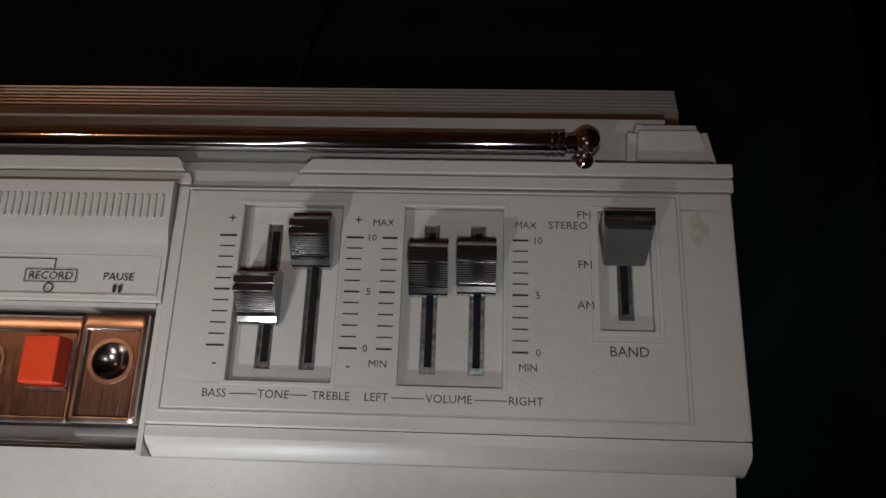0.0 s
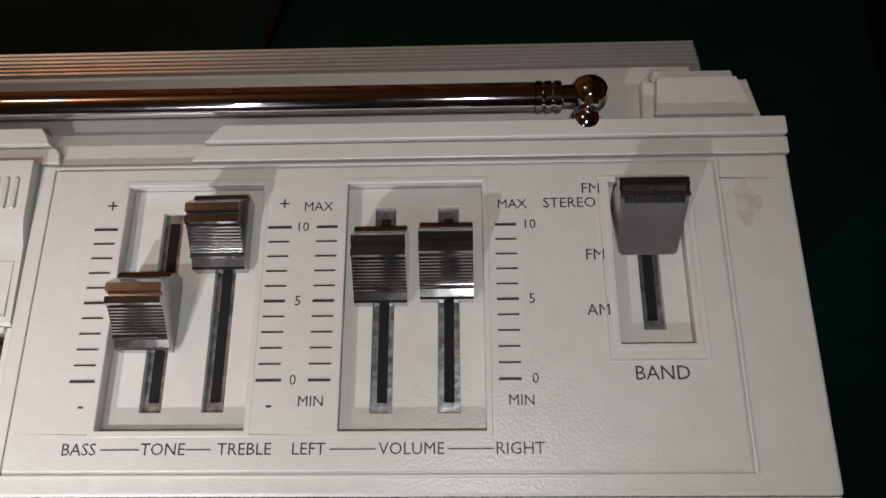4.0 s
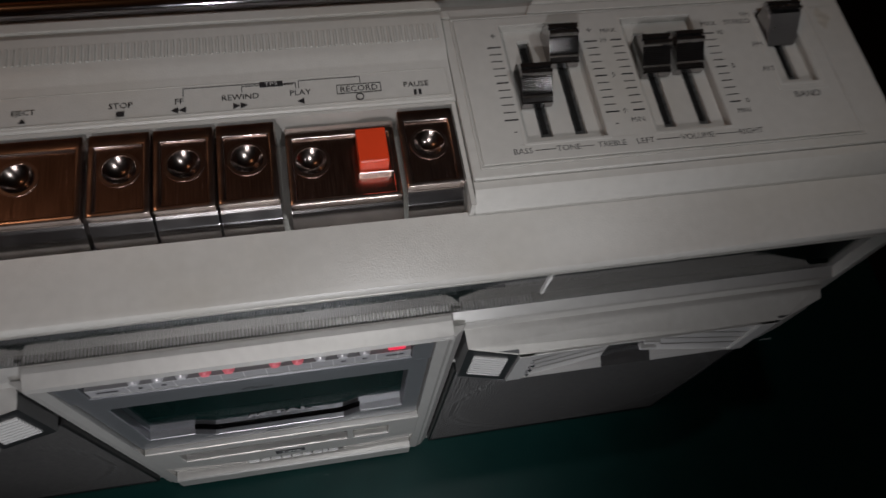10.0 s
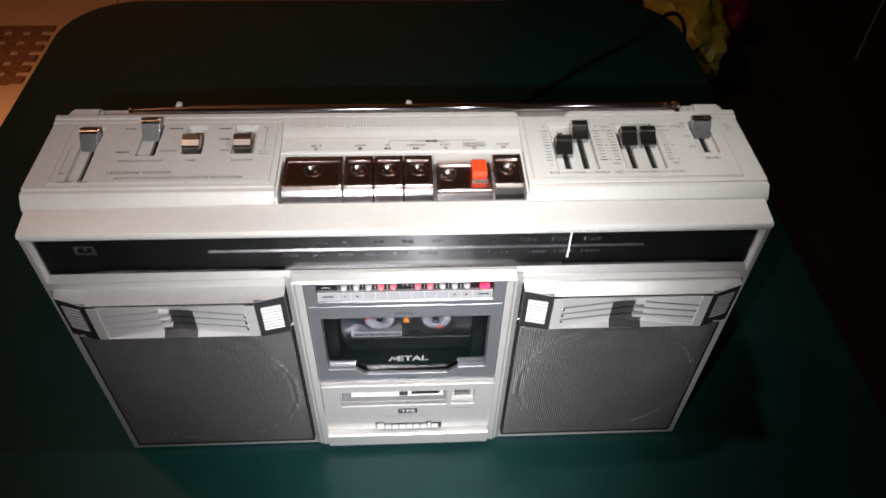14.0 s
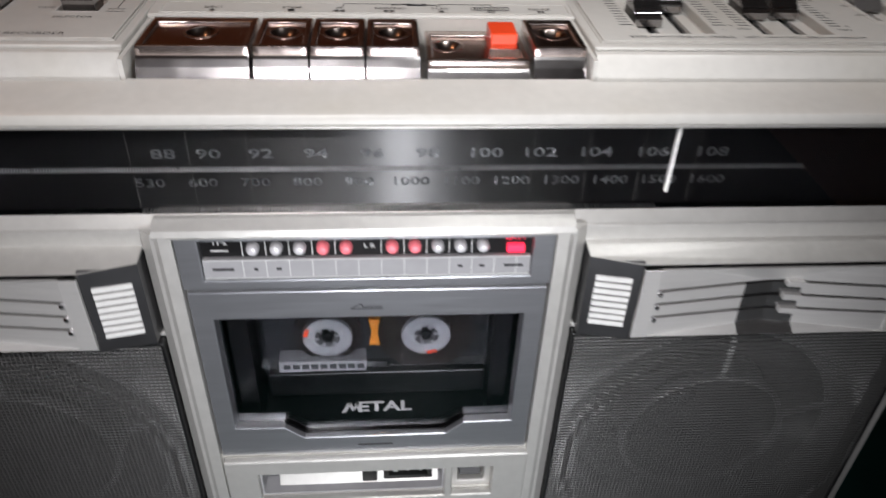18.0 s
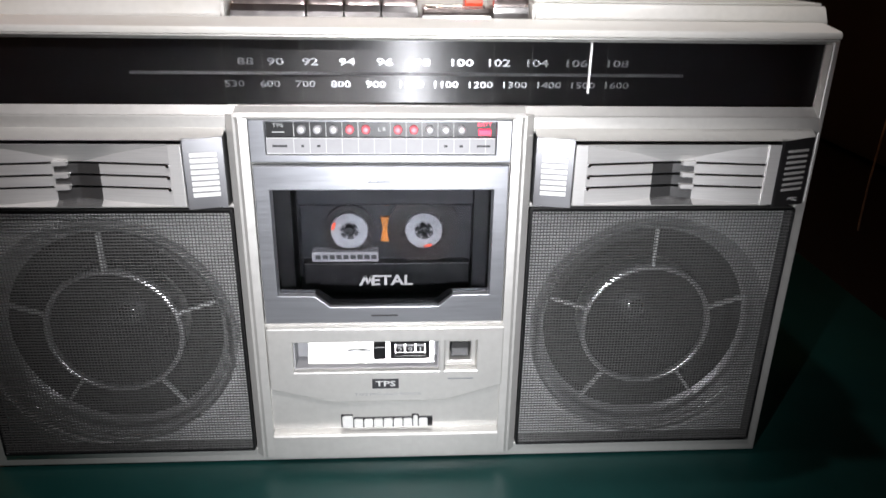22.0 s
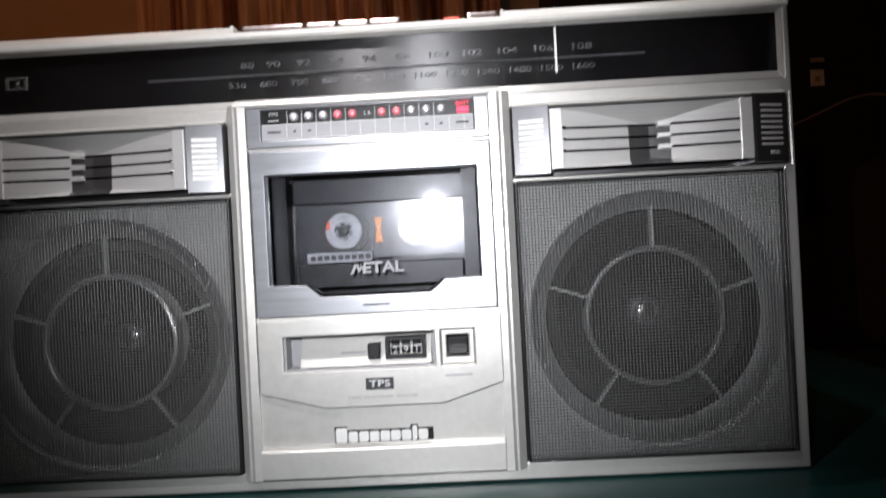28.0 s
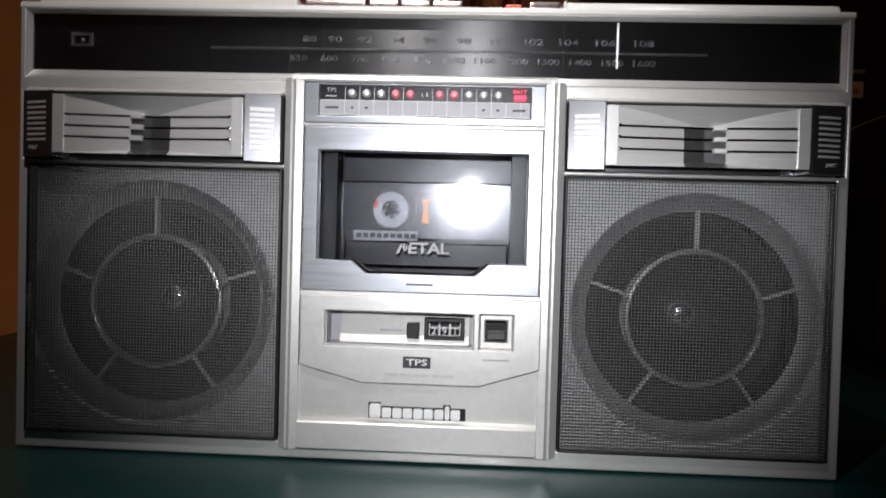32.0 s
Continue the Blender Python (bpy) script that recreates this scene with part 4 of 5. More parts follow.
for s in (-1, 1):
    x0, x1 = sorted((s * 0.2085, s * 0.2352))
    bm = boxes((x0, x1, 0.1049, 0.1228, 0.2500, 0.2660))
    for v in bm.verts:
        if v.co.z > 0.26 and v.co.y > 0.11:
            v.co.y -= 0.004
            v.co.x -= s * 0.004 * (1 if abs(v.co.x) > 0.22 else -0.4)
    bmesh.ops.bevel(bm, geom=bm.edges[:], offset=0.0024, segments=4, affect="EDGES")
    part("rear_block", bm, PAINT, boombox, smooth=True)

# carrying handle folded down behind, ribbed along its length
prof = [(0.1314, 0.2330), (0.1314, 0.2388), (0.1320, 0.2396), (0.1372, 0.2390)]
for k in range(6):
    y, z = 0.1374 + 0.0016 * k, 0.2382 - 0.00055 * k
    prof += [(y, z - 0.0004), (y + 0.0003, z + 0.0008), (y + 0.0009, z + 0.0009), (y + 0.0013, z - 0.0006)]
prof += [(0.1473, 0.2346), (0.1478, 0.2330), (0.1466, 0.2180), (0.1356, 0.2150)]
handle = part("carrying_handle", prism_x(prof, -0.2318, 0.2318), FRONT, boombox, "ribbed carrying handle folded down behind the cabinet")
for s in (-1, 1):
    x0, x1 = sorted((s * 0.2200, s * 0.2316))
    part("handle_arm", boxes((x0, x1, 0.1184, 0.1360, 0.2100, 0.2300), r=0.001), PAINT, handle)

# side tuning knob and strap stud
part("tuning_knob", lathe([(0, 0.0110), (0.0130, 0.0110), (0.0150, 0.0095), (0.0155, 0.0), (0, 0.0)], (HW + 0.0002, 0.0640, 0.2300), "x", 36), BLACK, boombox, "black tuning knob on the side", smooth=True)
part("side_stud", lathe([(0, -0.0060), (0.0030, -0.0060), (0.0036, -0.0010), (0.0036, 0.0)], (-HW - 0.0002, 0.0560, 0.2450), "x", 20), CHROME, boombox, "small metal stud", smooth=True)


def well(x0, x1, y0, y1, parent, slots, floor=0.2663):
    for sx, sy0, sy1 in slots:
        part("slot", boxes((sx - 0.0021, sx + 0.0021, sy0, sy1, floor - 0.0026, floor - 0.0014)), STEEL, parent, "worn steel slider track")
        part("slot_gap", boxes((sx - 0.0010, sx + 0.0010, sy0 + 0.002, sy1 - 0.002, floor - 0.00135, floor - 0.00125)), FELT, parent)
    holes = [(sx - 0.0021, sx + 0.0021, sy0, sy1) for sx, sy0, sy1 in slots]
    part("well_floor", plate((x0 + 0.0001, x1 - 0.0001, y0 + 0.0001, y1 - 0.0001), holes, (floor - 0.0018, floor), "z", 0.0002), PAINT, parent)
    part("well_rim", plate((x0 - 0.0008, x1 + 0.0008, y0 - 0.0008, y1 + 0.0008), [(x0 + 0.0005, x1 - 0.0005, y0 + 0.0005, y1 - 0.0005)], (ZC - 0.0005, ZP + 0.0003), "z", 0.00025), PAINT, parent)


well(*RIGHT_WELLS[0], right, [(0.1087, 0.0446, 0.0858), (0.1208, 0.0446, 0.0862)])
well(*RIGHT_WELLS[1], right, [(0.1532, 0.0443, 0.0862), (0.1662, 0.0443, 0.0862)])
well(*RIGHT_WELLS[2], right, [(0.2064, 0.0600, 0.0880)])
well(*LEFT_WELLS[0], left, [(-0.2032, 0.0370, 0.0870)])
well(*LEFT_WELLS[1], left, [(-0.1640, 0.0605, 0.0920)])
well(*LEFT_WELLS[2], left, [(-0.1380, 0.0650, 0.0880)])
well(*LEFT_WELLS[3], left, [(-0.1050, 0.0650, 0.0880)])


def slider_knob(x, y, wide=0.0112, name="slider_knob"):
    """Chromed cap with a double rib and a finely grooved slope in front of it."""
    h = 0.2672
    prof = [(-0.0074, h), (-0.0074, h + 0.0026), (-0.0070, h + 0.0031), (-0.0056, h + 0.0036), (-0.0053, h + 0.0044)]
    for k in range(10):
        f = k / 9
        yy, zz = -0.0051 + 0.0046 * f, h + 0.0046 + 0.0036 * f ** 1.2
        prof += [(yy, zz), (yy + 0.00022, zz - 0.00016)]
    prof += [(-0.0001, h + 0.0090), (0.0001, h + 0.0096), (0.0014, h + 0.0098), (0.0016, h + 0.0088), (0.0022, h + 0.0088), (0.0024, h + 0.0099), (0.0040, h + 0.0100),
             (0.0044, h + 0.0094), (0.0062, h + 0.0062), (0.0074, h + 0.0054), (0.0074, h)]
    ob = part(name, prism_x([(yy + y, zz) for yy, zz in prof], x - wide / 2, x + wide / 2), KNOB, boombox, "chromed slider knob")
    part("stem", boxes((x - 0.0012, x + 0.0012, y - 0.003, y + 0.003, 0.2650, h - 0.0001)), DARKGREY, ob)
    return ob


slider_knob(0.1072, 0.0634, 0.0106)
slider_knob(0.1205, 0.0795, 0.0106)
slider_knob(0.1530, 0.0723, 0.0104)
slider_knob(0.1659, 0.0729, 0.0104)


def lever_knob(x, y, wide=0.0132, hgt=0.0112):
    """Grey chromed lever, wider at the top than at its foot, with a black cap and a knurled line under it."""
    h = 0.2662
    prof = [(-0.0066, h + 0.0016), (-0.0056, h + 0.0006), (0.0046, h + 0.0006), (0.0062, h + 0.0040), (0.0062, h + hgt - 0.0012), (0.0020, h + hgt - 0.0012), (0.0014, h + hgt - 0.0008)]
    bm = prism_x([(yy + y, zz) for yy, zz in prof], x - wide / 2, x + wide / 2)
    for v in bm.verts:
        if v.co.y < y - 0.002:
            v.co.x = x + (v.co.x - x) * 0.86
    bmesh.ops.bevel(bm, geom=bm.edges[:], offset=0.0004, segments=2, affect="EDGES")
    ob = part("selector_knob", bm, LEVER, boombox, "grey chromed selector lever with a black cap", smooth=True)
    top = prism_x([(y + yy, h + hgt + zz) for yy, zz in ((0.0022, -0.0011), (0.0022, 0.0), (0.0030, 0.0003), (0.0034, -0.0001), (0.0042, -0.0001), (0.0046, 0.0005), (0.0060, 0.0003), (0.0065, -0.0005), (0.0065, -0.0016))], x - wide / 2 - 0.0001, x + wide / 2 + 0.0001)
    cap = part("cap", top, KNOB, ob, "black chromed cap")
    part("strip", boxes((x - wide / 2 + 0.0006, x + wide / 2 - 0.0006, y + 0.0034, y + 0.0042, h + hgt - 0.0002, h + hgt + 0.0002)), SATIN, cap, "bright strip along the cap")
    knurl = bmesh.new()
    for k in range(22):
        xx = x + wide * 0.84 * (k / 21 - 0.5)
        box(knurl, xx - 0.00014, xx + 0.00014, y + 0.0012, y + 0.0021, h + hgt - 0.0013, h + hgt - 0.0006)
    part("knurl", knurl, BLACK, ob)
    part("stem", boxes((x - 0.0014, x + 0.0014, y - 0.003, y + 0.003, 0.2652, h + 0.0005)), DARKGREY, ob)
    return ob


lever_knob(0.2060, 0.0812)
lever_knob(-0.2052, 0.0735, wide=0.0120)
lever_knob(-0.1676, 0.0840, wide=0.0125)


def rocker_knob(x, y, wide=0.0116):
    """Low dark selector cap with broad sloping top; a lighter plate paints its sheen."""
    h = 0.2668
    prof = [(-0.0048, h), (-0.0056, h + 0.0066), (-0.0046, h + 0.0076), (0.0034, h + 0.0108), (0.0046, h + 0.0100), (0.0042, h)]
    ob = part("selector_knob", prism_x([(yy + y, zz) for yy, zz in prof], x - wide / 2, x + wide / 2, 0.0004), KNOB, boombox, "dark chromed selector cap, sheen painted on its sloping top")
    part("top_sheen", prism_x([(y - 0.0046, h + 0.0077), (y - 0.0048, h + 0.0081), (y - 0.0008, h + 0.0096), (y - 0.0006, h + 0.0092)], x - wide / 2 + 0.0004, x + wide / 2 - 0.0004), ALU, ob, "lighter plate, the top's reflected light put into its colour")
    part("stem", boxes((x - 0.0014, x + 0.0014, y - 0.003, y + 0.003, 0.2652, h - 0.0001)), DARKGREY, ob)


rocker_knob(-0.1380, 0.0682)
rocker_knob(-0.1050, 0.0682)

# printing on the right panel
ZT = ZP + 0.00026
ticks = [0.0808 - 0.0308 * k / 10 for k in range(11)]
for xc, thick in ((0.0966, (0, 5, 10)), (0.1322, (0, 5, 10)), (0.1418, ()), (0.1777, (0,))):
    for k, y in enumerate(ticks):
        w = 0.0021 if k not in (0, 10) or xc in (0.1418, 0.1777) else 0.0024
        t = 0.00026 if k in (0, 5, 10) else 0.00016
        marks([(xc - w, xc + w, y - t, y + t)], right, name="tick", at=ZT)
for x in (0.0966, 0.1322):
    words("+", 0.0042, (x + 0.0006, 0.0858, ZT), right)
    words("-", 0.0042, (x + 0.0004, 0.0455, ZT), right)
for x, dx in ((0.1401, -0.0050), (0.1794, 0.0046)):
    words("MAX", 0.0028, (x - 0.0003, 0.0852, ZT), right)
    words("MIN", 0.0028, (x + 0.0003, 0.0460, ZT), right)
    for txt, y in (("10", ticks[0]), ("5", ticks[5]), ("0", ticks[10])):
        words(txt, 0.0028, (x + dx * 0.9 + 0.0012 if dx < 0 else x + 0.0030, y, ZT), right)
for txt, x in (("BASS", 0.0979), ("TONE", 0.1136), ("TREBLE", 0.1287), ("LEFT", 0.1405), ("VOLUME", 0.1594), ("RIGHT", 0.1791)):
    words(txt, 0.0031, (x, 0.0374, ZT), right)
marks([(0.1020, 0.1092, 0.0373, 0.0375), (0.1179, 0.1225, 0.0373, 0.0375), (0.1444, 0.1529, 0.0373, 0.0375), (0.1659, 0.1744, 0.0373, 0.0375)], right, at=ZT)
words("FM", 0.0032, (0.1951, 0.0884, ZT), right)
words("STEREO", 0.0031, (0.1907, 0.0853, ZT), right)
words("FM", 0.0032, (0.1951, 0.0742, ZT), right)
words("AM", 0.0032, (0.1951, 0.0630, ZT), right)
bx0, bx1, by0, by1 = RIGHT_WELLS[2]
part("band_frame", plate((bx0 - 0.0022, bx1 + 0.0018, by0 - 0.0030, by1 + 0.0006), [(bx0 - 0.0018, bx1 + 0.0014, by0 - 0.0026, by1 + 0.0002)], (ZP + 0.0001, ZP + 0.0004), "z", 0.0001), PAINT, right)
words("BAND", 0.0038, (0.2060, 0.0508, ZT), right)

# a brown smudge at the rear corner and a spot of dirt in the tone recess
GRIME = material("brown_smudge", (0.53, 0.50, 0.44), 0.5, 0, 500, 0.15)
for cx, cy, rx, ry, z in ((0.2262, 0.0852, 0.0026, 0.0045, ZC), (0.1146, 0.0668, 0.0011, 0.0012, 0.2663)):
    bm = bmesh.new()
    bm.faces.new([bm.verts.new((cx + rx * (1 + 0.3 * math.sin(3 * a + cx * 90)) * math.cos(a), cy + ry * (1 + 0.25 * math.cos(4 * a)) * math.sin(a), z + 0.0001)) for a in [k * math.pi / 12 for k in range(24)]])
    part("smudge", bm, GRIME, right, "brownish smudge")

# printing on the left panel
words("MIXING/BEAT PROOF", 0.0030, (-0.1690, 0.0540, ZT), left)
words("NORMAL", 0.0028, (-0.1530, 0.0640, ZT), left)
words("TAPE", 0.0030, (-0.1372, 0.0540, ZT), left)
words("TAPE", 0.0028, (-0.1170, 0.0640, ZT), left)
words("SELECTOR", 0.0030, (-0.1045, 0.0540, ZT), left)
words("UNIVERSAL VOLTAGE", 0.0040, (-0.1670, 0.0425, ZT), left, stretch=1.04)
words("AM-FM STEREO RADIO CASSETTE RECORDER", 0.0034, (-0.1415, 0.0372, ZT), left, stretch=1.16)
marks([(-0.1570, -0.1480, 0.0876, 0.0884), (-0.1240, -0.1160, 0.0868, 0.0876), (-0.1220, -0.1150, 0.0756, 0.0764), (-0.1860, -0.1790, 0.0876, 0.0883), (-0.1870, -0.1780, 0.0628, 0.0636),
       (-0.2150, -0.2060, 0.0340, 0.0346), (-0.2030, -0.1960, 0.0340, 0.0346), (-0.2165, -0.2130, 0.0420, 0.0426), (-0.2165, -0.2163, 0.0420, 0.0700)], left, DARKGREY, "unreadable_print", at=ZT)
marks([(-0.0915, -0.0913, 0.0640, 0.0880), (-0.0945, -0.0915, 0.0880, 0.0882), (-0.0945, -0.0880, 0.0627, 0.0629), (-0.0945, -0.0880, 0.0600, 0.0602)], left, at=ZT)

# ---------------------------------------------------------------- top: deck keys
WX0, WX1 = -0.0789, 0.0781
part("key_well", boxes((WX0, WX1, 0.0227, 0.0600, 0.2502, 0.2512), (WX0, WX1, 0.0600, 0.0612, 0.2502, 0.2680), (WX0 - 0.0016, WX0, 0.0210, 0.0612, 0.2502, 0.2672), (WX1, WX1 + 0.0015, 0.0210, 0.0612, 0.2502, 0.2672)), PAINT, boombox, "recess of the deck keys")
deck = part("deck_label_panel", prism_x([(0.0614, 0.2502), (0.0614, 0.2682), (0.0620, 0.2688), (0.0772, 0.2693), (0.0784, 0.2696), (0.0810, 0.2706), (0.0836, 0.2711), (0.0960, 0.2716), (0.0962, 0.2502)], WX0 + 0.0001, WX1 + 0.0032), PAINT, boombox, smooth=True)
deck.location.x = -0.0017
part("label_border", plate((-0.0750, 0.0800, 0.0630, 0.0745), [(-0.0747, 0.0797, 0.0633, 0.0742)], (0.2688, 0.26935), "z"), PAINT, deck)
for k in range(75):
    x = -0.0738 + 0.00206 * k
    bm = boxes((x - 0.00056, x + 0.00056, 0.0850, 0.0922, 0.2712, 0.27185), r=0.0004)
    part("rib", bm, PAINT, deck)
ZD = 0.2694
for txt, x, size in (("EJECT", -0.0557, 0.0028), ("STOP", -0.0266, 0.0031), ("FF", -0.0086, 0.0031), ("REWIND", 0.0107, 0.0031), ("PLAY", 0.0300, 0.0031), ("RECORD", 0.0494, 0.0032), ("PAUSE", 0.0687, 0.0031)):
    words(txt, size, (x, 0.0682, ZD), deck)
tps = part("function_box", boxes((0.0171, 0.0246, 0.0715, 0.0736, ZD - 0.0001, ZD + 0.0001)), INK, deck)
words("TPS", 0.0020, (0.0208, 0.0725, ZD + 0.0002), tps, PALE, stretch=1.4)
marks([(-0.0074, 0.0171, 0.0730, 0.0732), (-0.0074, -0.0072, 0.0700, 0.0732), (0.0112, 0.0171, 0.0722, 0.0724), (0.0112, 0.0114, 0.0702, 0.0724), (0.0246, 0.0288, 0.0722, 0.0724), (0.0286, 0.0288, 0.0702, 0.0724),
       (0.0246, 0.0280, 0.0718, 0.0720), (0.0296, 0.0502, 0.0730, 0.0732), (0.0296, 0.0298, 0.0702, 0.0732), (0.0500, 0.0502, 0.0702, 0.0732),
       (0.0420, 0.0568, 0.0699, 0.0701), (0.0420, 0.0568, 0.0664, 0.0666), (0.0420, 0.0422, 0.0666, 0.0699), (0.0566, 0.0568, 0.0666, 0.0699)], deck, at=ZD)


def arrow(pts, z=ZD + 0.0001):
    bm = bmesh.new()
    bm.faces.new([bm.verts.new((x, y, z)) for x, y in pts])
    part("printed_symbol", bm, INK, deck)


for x, d in ((-0.0100, -1), (-0.0076, -1), (0.0094, 1), (0.0118, 1), (0.0300, -1)):
    arrow([(x - d * 0.0011, 0.0636), (x + d * 0.0012, 0.0648), (x - d * 0.0011, 0.0660)])
arrow([(-0.0278, 0.0640), (-0.0254, 0.0640), (-0.0254, 0.0660), (-0.0278, 0.0660)])
arrow([(-0.0570, 0.0642), (-0.0546, 0.0642), (-0.0558, 0.0660)])
for x in (0.0676, 0.0692):
    arrow([(x, 0.0638), (x + 0.0009, 0.0638), (x + 0.0009, 0.0660), (x, 0.0660)])
part("printed_symbol", lathe([(0.0011, 0.0), (0.0014, 0.0), (0.0014, 0.0002), (0.0011, 0.0002), (0.0011, 0.0)], (0.0494, 0.0648, ZD), "z", 20), INK, deck)


def deck_key(x0, x1, top, label, dimple=None, y0=0.0232, y1=0.0585):
    """Chrome-rimmed key with a sunk brushed face and a finger dimple."""
    z0 = 0.2514
    ob = part("deck_key", prism_x([(y0, z0), (y0, 0.2545), (y0 + 0.0012, top - 0.0098), (y0 + 0.0030, top - 0.0066), (y0 + 0.0048, top - 0.0042), (y0 + 0.0060, top - 0.0030), (y0 + 0.0066, top - 0.0062), (y1, top - 0.0062), (y1, z0)], x0, x1, 0.0002), KEYSIDE, boombox, label)
    rim = plate((x0, x1, y0 + 0.0056, y1 - 0.0004), [(x0 + 0.0022, x1 - 0.0022, y0 + 0.0076, y1 - 0.0050)], (top - 0.0062, top), "z", 0.0006)
    ob.location.x = -0.0017
    part("rim", rim, RIM, ob, "brown chromed rim", smooth=True)
    # sunk face with a round hole for the dimple
    fx0, fx1, fy0, fy1 = x0 + 0.0018, x1 - 0.0018, y0 + 0.0072, y1 - 0.0046
    cx, cy, cr = dimple or ((x0 + x1) / 2, y1 - 0.0132, 0.0050)
    bm = bmesh.new()
    z = top - 0.0012
    sq = [bm.verts.new((x, y, z)) for x, y in ((fx0, fy0), (fx1, fy0), (fx1, fy1), (fx0, fy1))]
    ring = [bm.verts.new((cx + cr * math.cos(2 * math.pi * k / 28), cy + cr * math.sin(2 * math.pi * k / 28), z)) for k in range(28)]
    es = [bm.edges.new((v[k], v[(k + 1) % len(v)])) for v in (sq, ring) for k in range(len(v))]
    bmesh.ops.triangle_fill(bm, use_beauty=True, edges=es)
    part("face", bm, KEY, ob, "brushed brown metal face")
    part("dimple_ring", lathe([(cr + 0.0013, z - 0.0003), (cr + 0.0012, z + 0.0003), (cr + 0.0002, z + 0.0003), (cr, z - 0.0003)], (cx, cy, 0), "z", 36), RIM, ob, smooth=True)
    prof = [(cr * f / 10, z - 0.0027 * (1 - (f / 10) ** 2)) for f in range(10, 0, -1)] + [(0, z - 0.0027)]
    part("dimple", lathe(prof, (cx, cy, 0), "z", 32), DIMPLE, ob, "polished finger dimple", smooth=True)
    return ob


T = 0.2690
deck_key(-0.0752, -0.0376, T, "wide brown chrome eject key")
deck_key(-0.0362, -0.0178, T, "brown chrome stop key")
deck_key(-0.0170, 0.0014, T, "brown chrome fast forward key")
deck_key(0.0022, 0.0206, T, "brown chrome rewind key")
play = deck_key(0.0234, 0.0592, T - 0.0046, "wide brown chrome play and record key pressed down", (0.0312, 0.0452, 0.0050))
deck_key(0.0604, 0.0790, T, "brown chrome pause key")
part("record_button", boxes((0.0462, 0.0559, 0.0388, 0.0516, 0.2626, 0.2702), r=0.0005), RED, play, "bright red record button")
part("button_trim", boxes((0.0562, 0.0572, 0.0376, 0.0516, 0.2630, 0.2650), (0.0458, 0.0572, 0.0376, 0.0386, 0.2630, 0.2650), r=0.0003), RIM, play, "bright chromed edge beside the button")

# ---------------------------------------------------------------- telescopic aerial
YA, ZA = 0.1104, 0.2687
sections = [(0.1847, -0.1480, 0.0033), (-0.1482, -0.1600, 0.0026), (-0.1602, -0.1700, 0.0022), (-0.1702, -0.1790, 0.0018), (-0.1792, -0.1878, 0.0014)]
for xa, xb, rad in sections:
    part("tube", lathe([(0, xb), (rad, xb), (rad, xa), (0, xa)], (0, YA, ZA), "x", 28), CHROME, boombox, "chrome aerial tube", smooth=True)
part("tip", lathe([(0, -0.1900), (0.0022, -0.1896), (0.0024, -0.1870), (0.0014, -0.1860)], (0, YA, ZA), "x", 20), CHROME, boombox, smooth=True)
part("ferrule", lathe([(0.0030, 0.1847), (0.0035, 0.1849), (0.0035, 0.1862), (0.0030, 0.1866), (0.0035, 0.1870), (0.0035, 0.1882), (0.0030, 0.1887), (0.0035, 0.1891), (0.0035, 0.1903), (0.0026, 0.1909), (0.0026, 0.1946)], (0, YA, ZA), "x", 28), CHROME, boombox, "grooved chrome ferrule", smooth=True)
part("joint_barrel", lathe([(0.0042 * math.sin(radians(a)), -0.0042 * math.cos(radians(a))) for a in range(0, 181, 15)], (0.1967, YA + 0.0006, ZA), "x", 28), CHROME, boombox, "chromed swivel joint of the aerial", smooth=True)
part("joint_post", lathe([(0.0034 * math.sin(radians(a)), -0.0034 * math.cos(radians(a))) for a in range(0, 181, 15)], (0.1957, YA - 0.0054, ZA - 0.0012), "z", 28), CHROME, boombox, "swivel post of the aerial", smooth=True)
part("joint_screw", lathe([(0, -0.0026), (0.0016, -0.0022), (0.0016, 0.0)], (0.1967, YA - 0.0018, ZA + 0.0022), "y", 16), KEYSIDE, boombox, smooth=True)
part("joint_base", boxes((0.1863, 0.2013, 0.1046, 0.1075, 0.2600, 0.2632), r=0.0004), PAINT, boombox)
for x in (0.0046, -0.1570):
    part("aerial_rest", prism_y([(x - 0.0026, 0.2600), (x + 0.0026, 0.2600), (x + 0.0021, 0.2694), (x - 0.0008, 0.2704), (x - 0.0021, 0.2690)], 0.1150, 0.1188, 0.0003), PAINT, boombox, "small moulded aerial rest")

# ---------------------------------------------------------------- beyond the table
CLOTH = material("brown_curtain_cloth", (0.46, 0.26, 0.16), 0.9, 0, 9, 0.35, 0.3, 400, stretch=(6, 1, 0.25))
cn, cl = CLOTH.node_tree.nodes, CLOTH.node_tree.links
broad = cn.new("ShaderNodeTexNoise")
broad.inputs["Scale"].default_value, broad.inputs["Detail"].default_value = 3.2, 3.0
cl.new(next(q for q in cn if q.bl_idname == "ShaderNodeMapping").outputs[0], broad.inputs["Vector"])
stripe = cn.new("ShaderNodeValToRGB")
for at, shade in ((0.36, (0.16, 0.06, 0.03, 1)), (0.46, (0.42, 0.20, 0.11, 1)), (0.55, (0.66, 0.46, 0.33, 1)), (0.66, (0.50, 0.27, 0.17, 1))):
    e = stripe.color_ramp.elements.new(at)
    e.color = shade
stripe.color_ramp.elements[0].color, stripe.color_ramp.elements[-1].color = (0.14, 0.05, 0.03, 1), (0.60, 0.40, 0.28, 1)
cl.new(broad.outputs[0], stripe.inputs[0])
cl.new(stripe.outputs[0], next(q for q in cn if q.bl_idname == "ShaderNodeVectorMath").inputs[0])
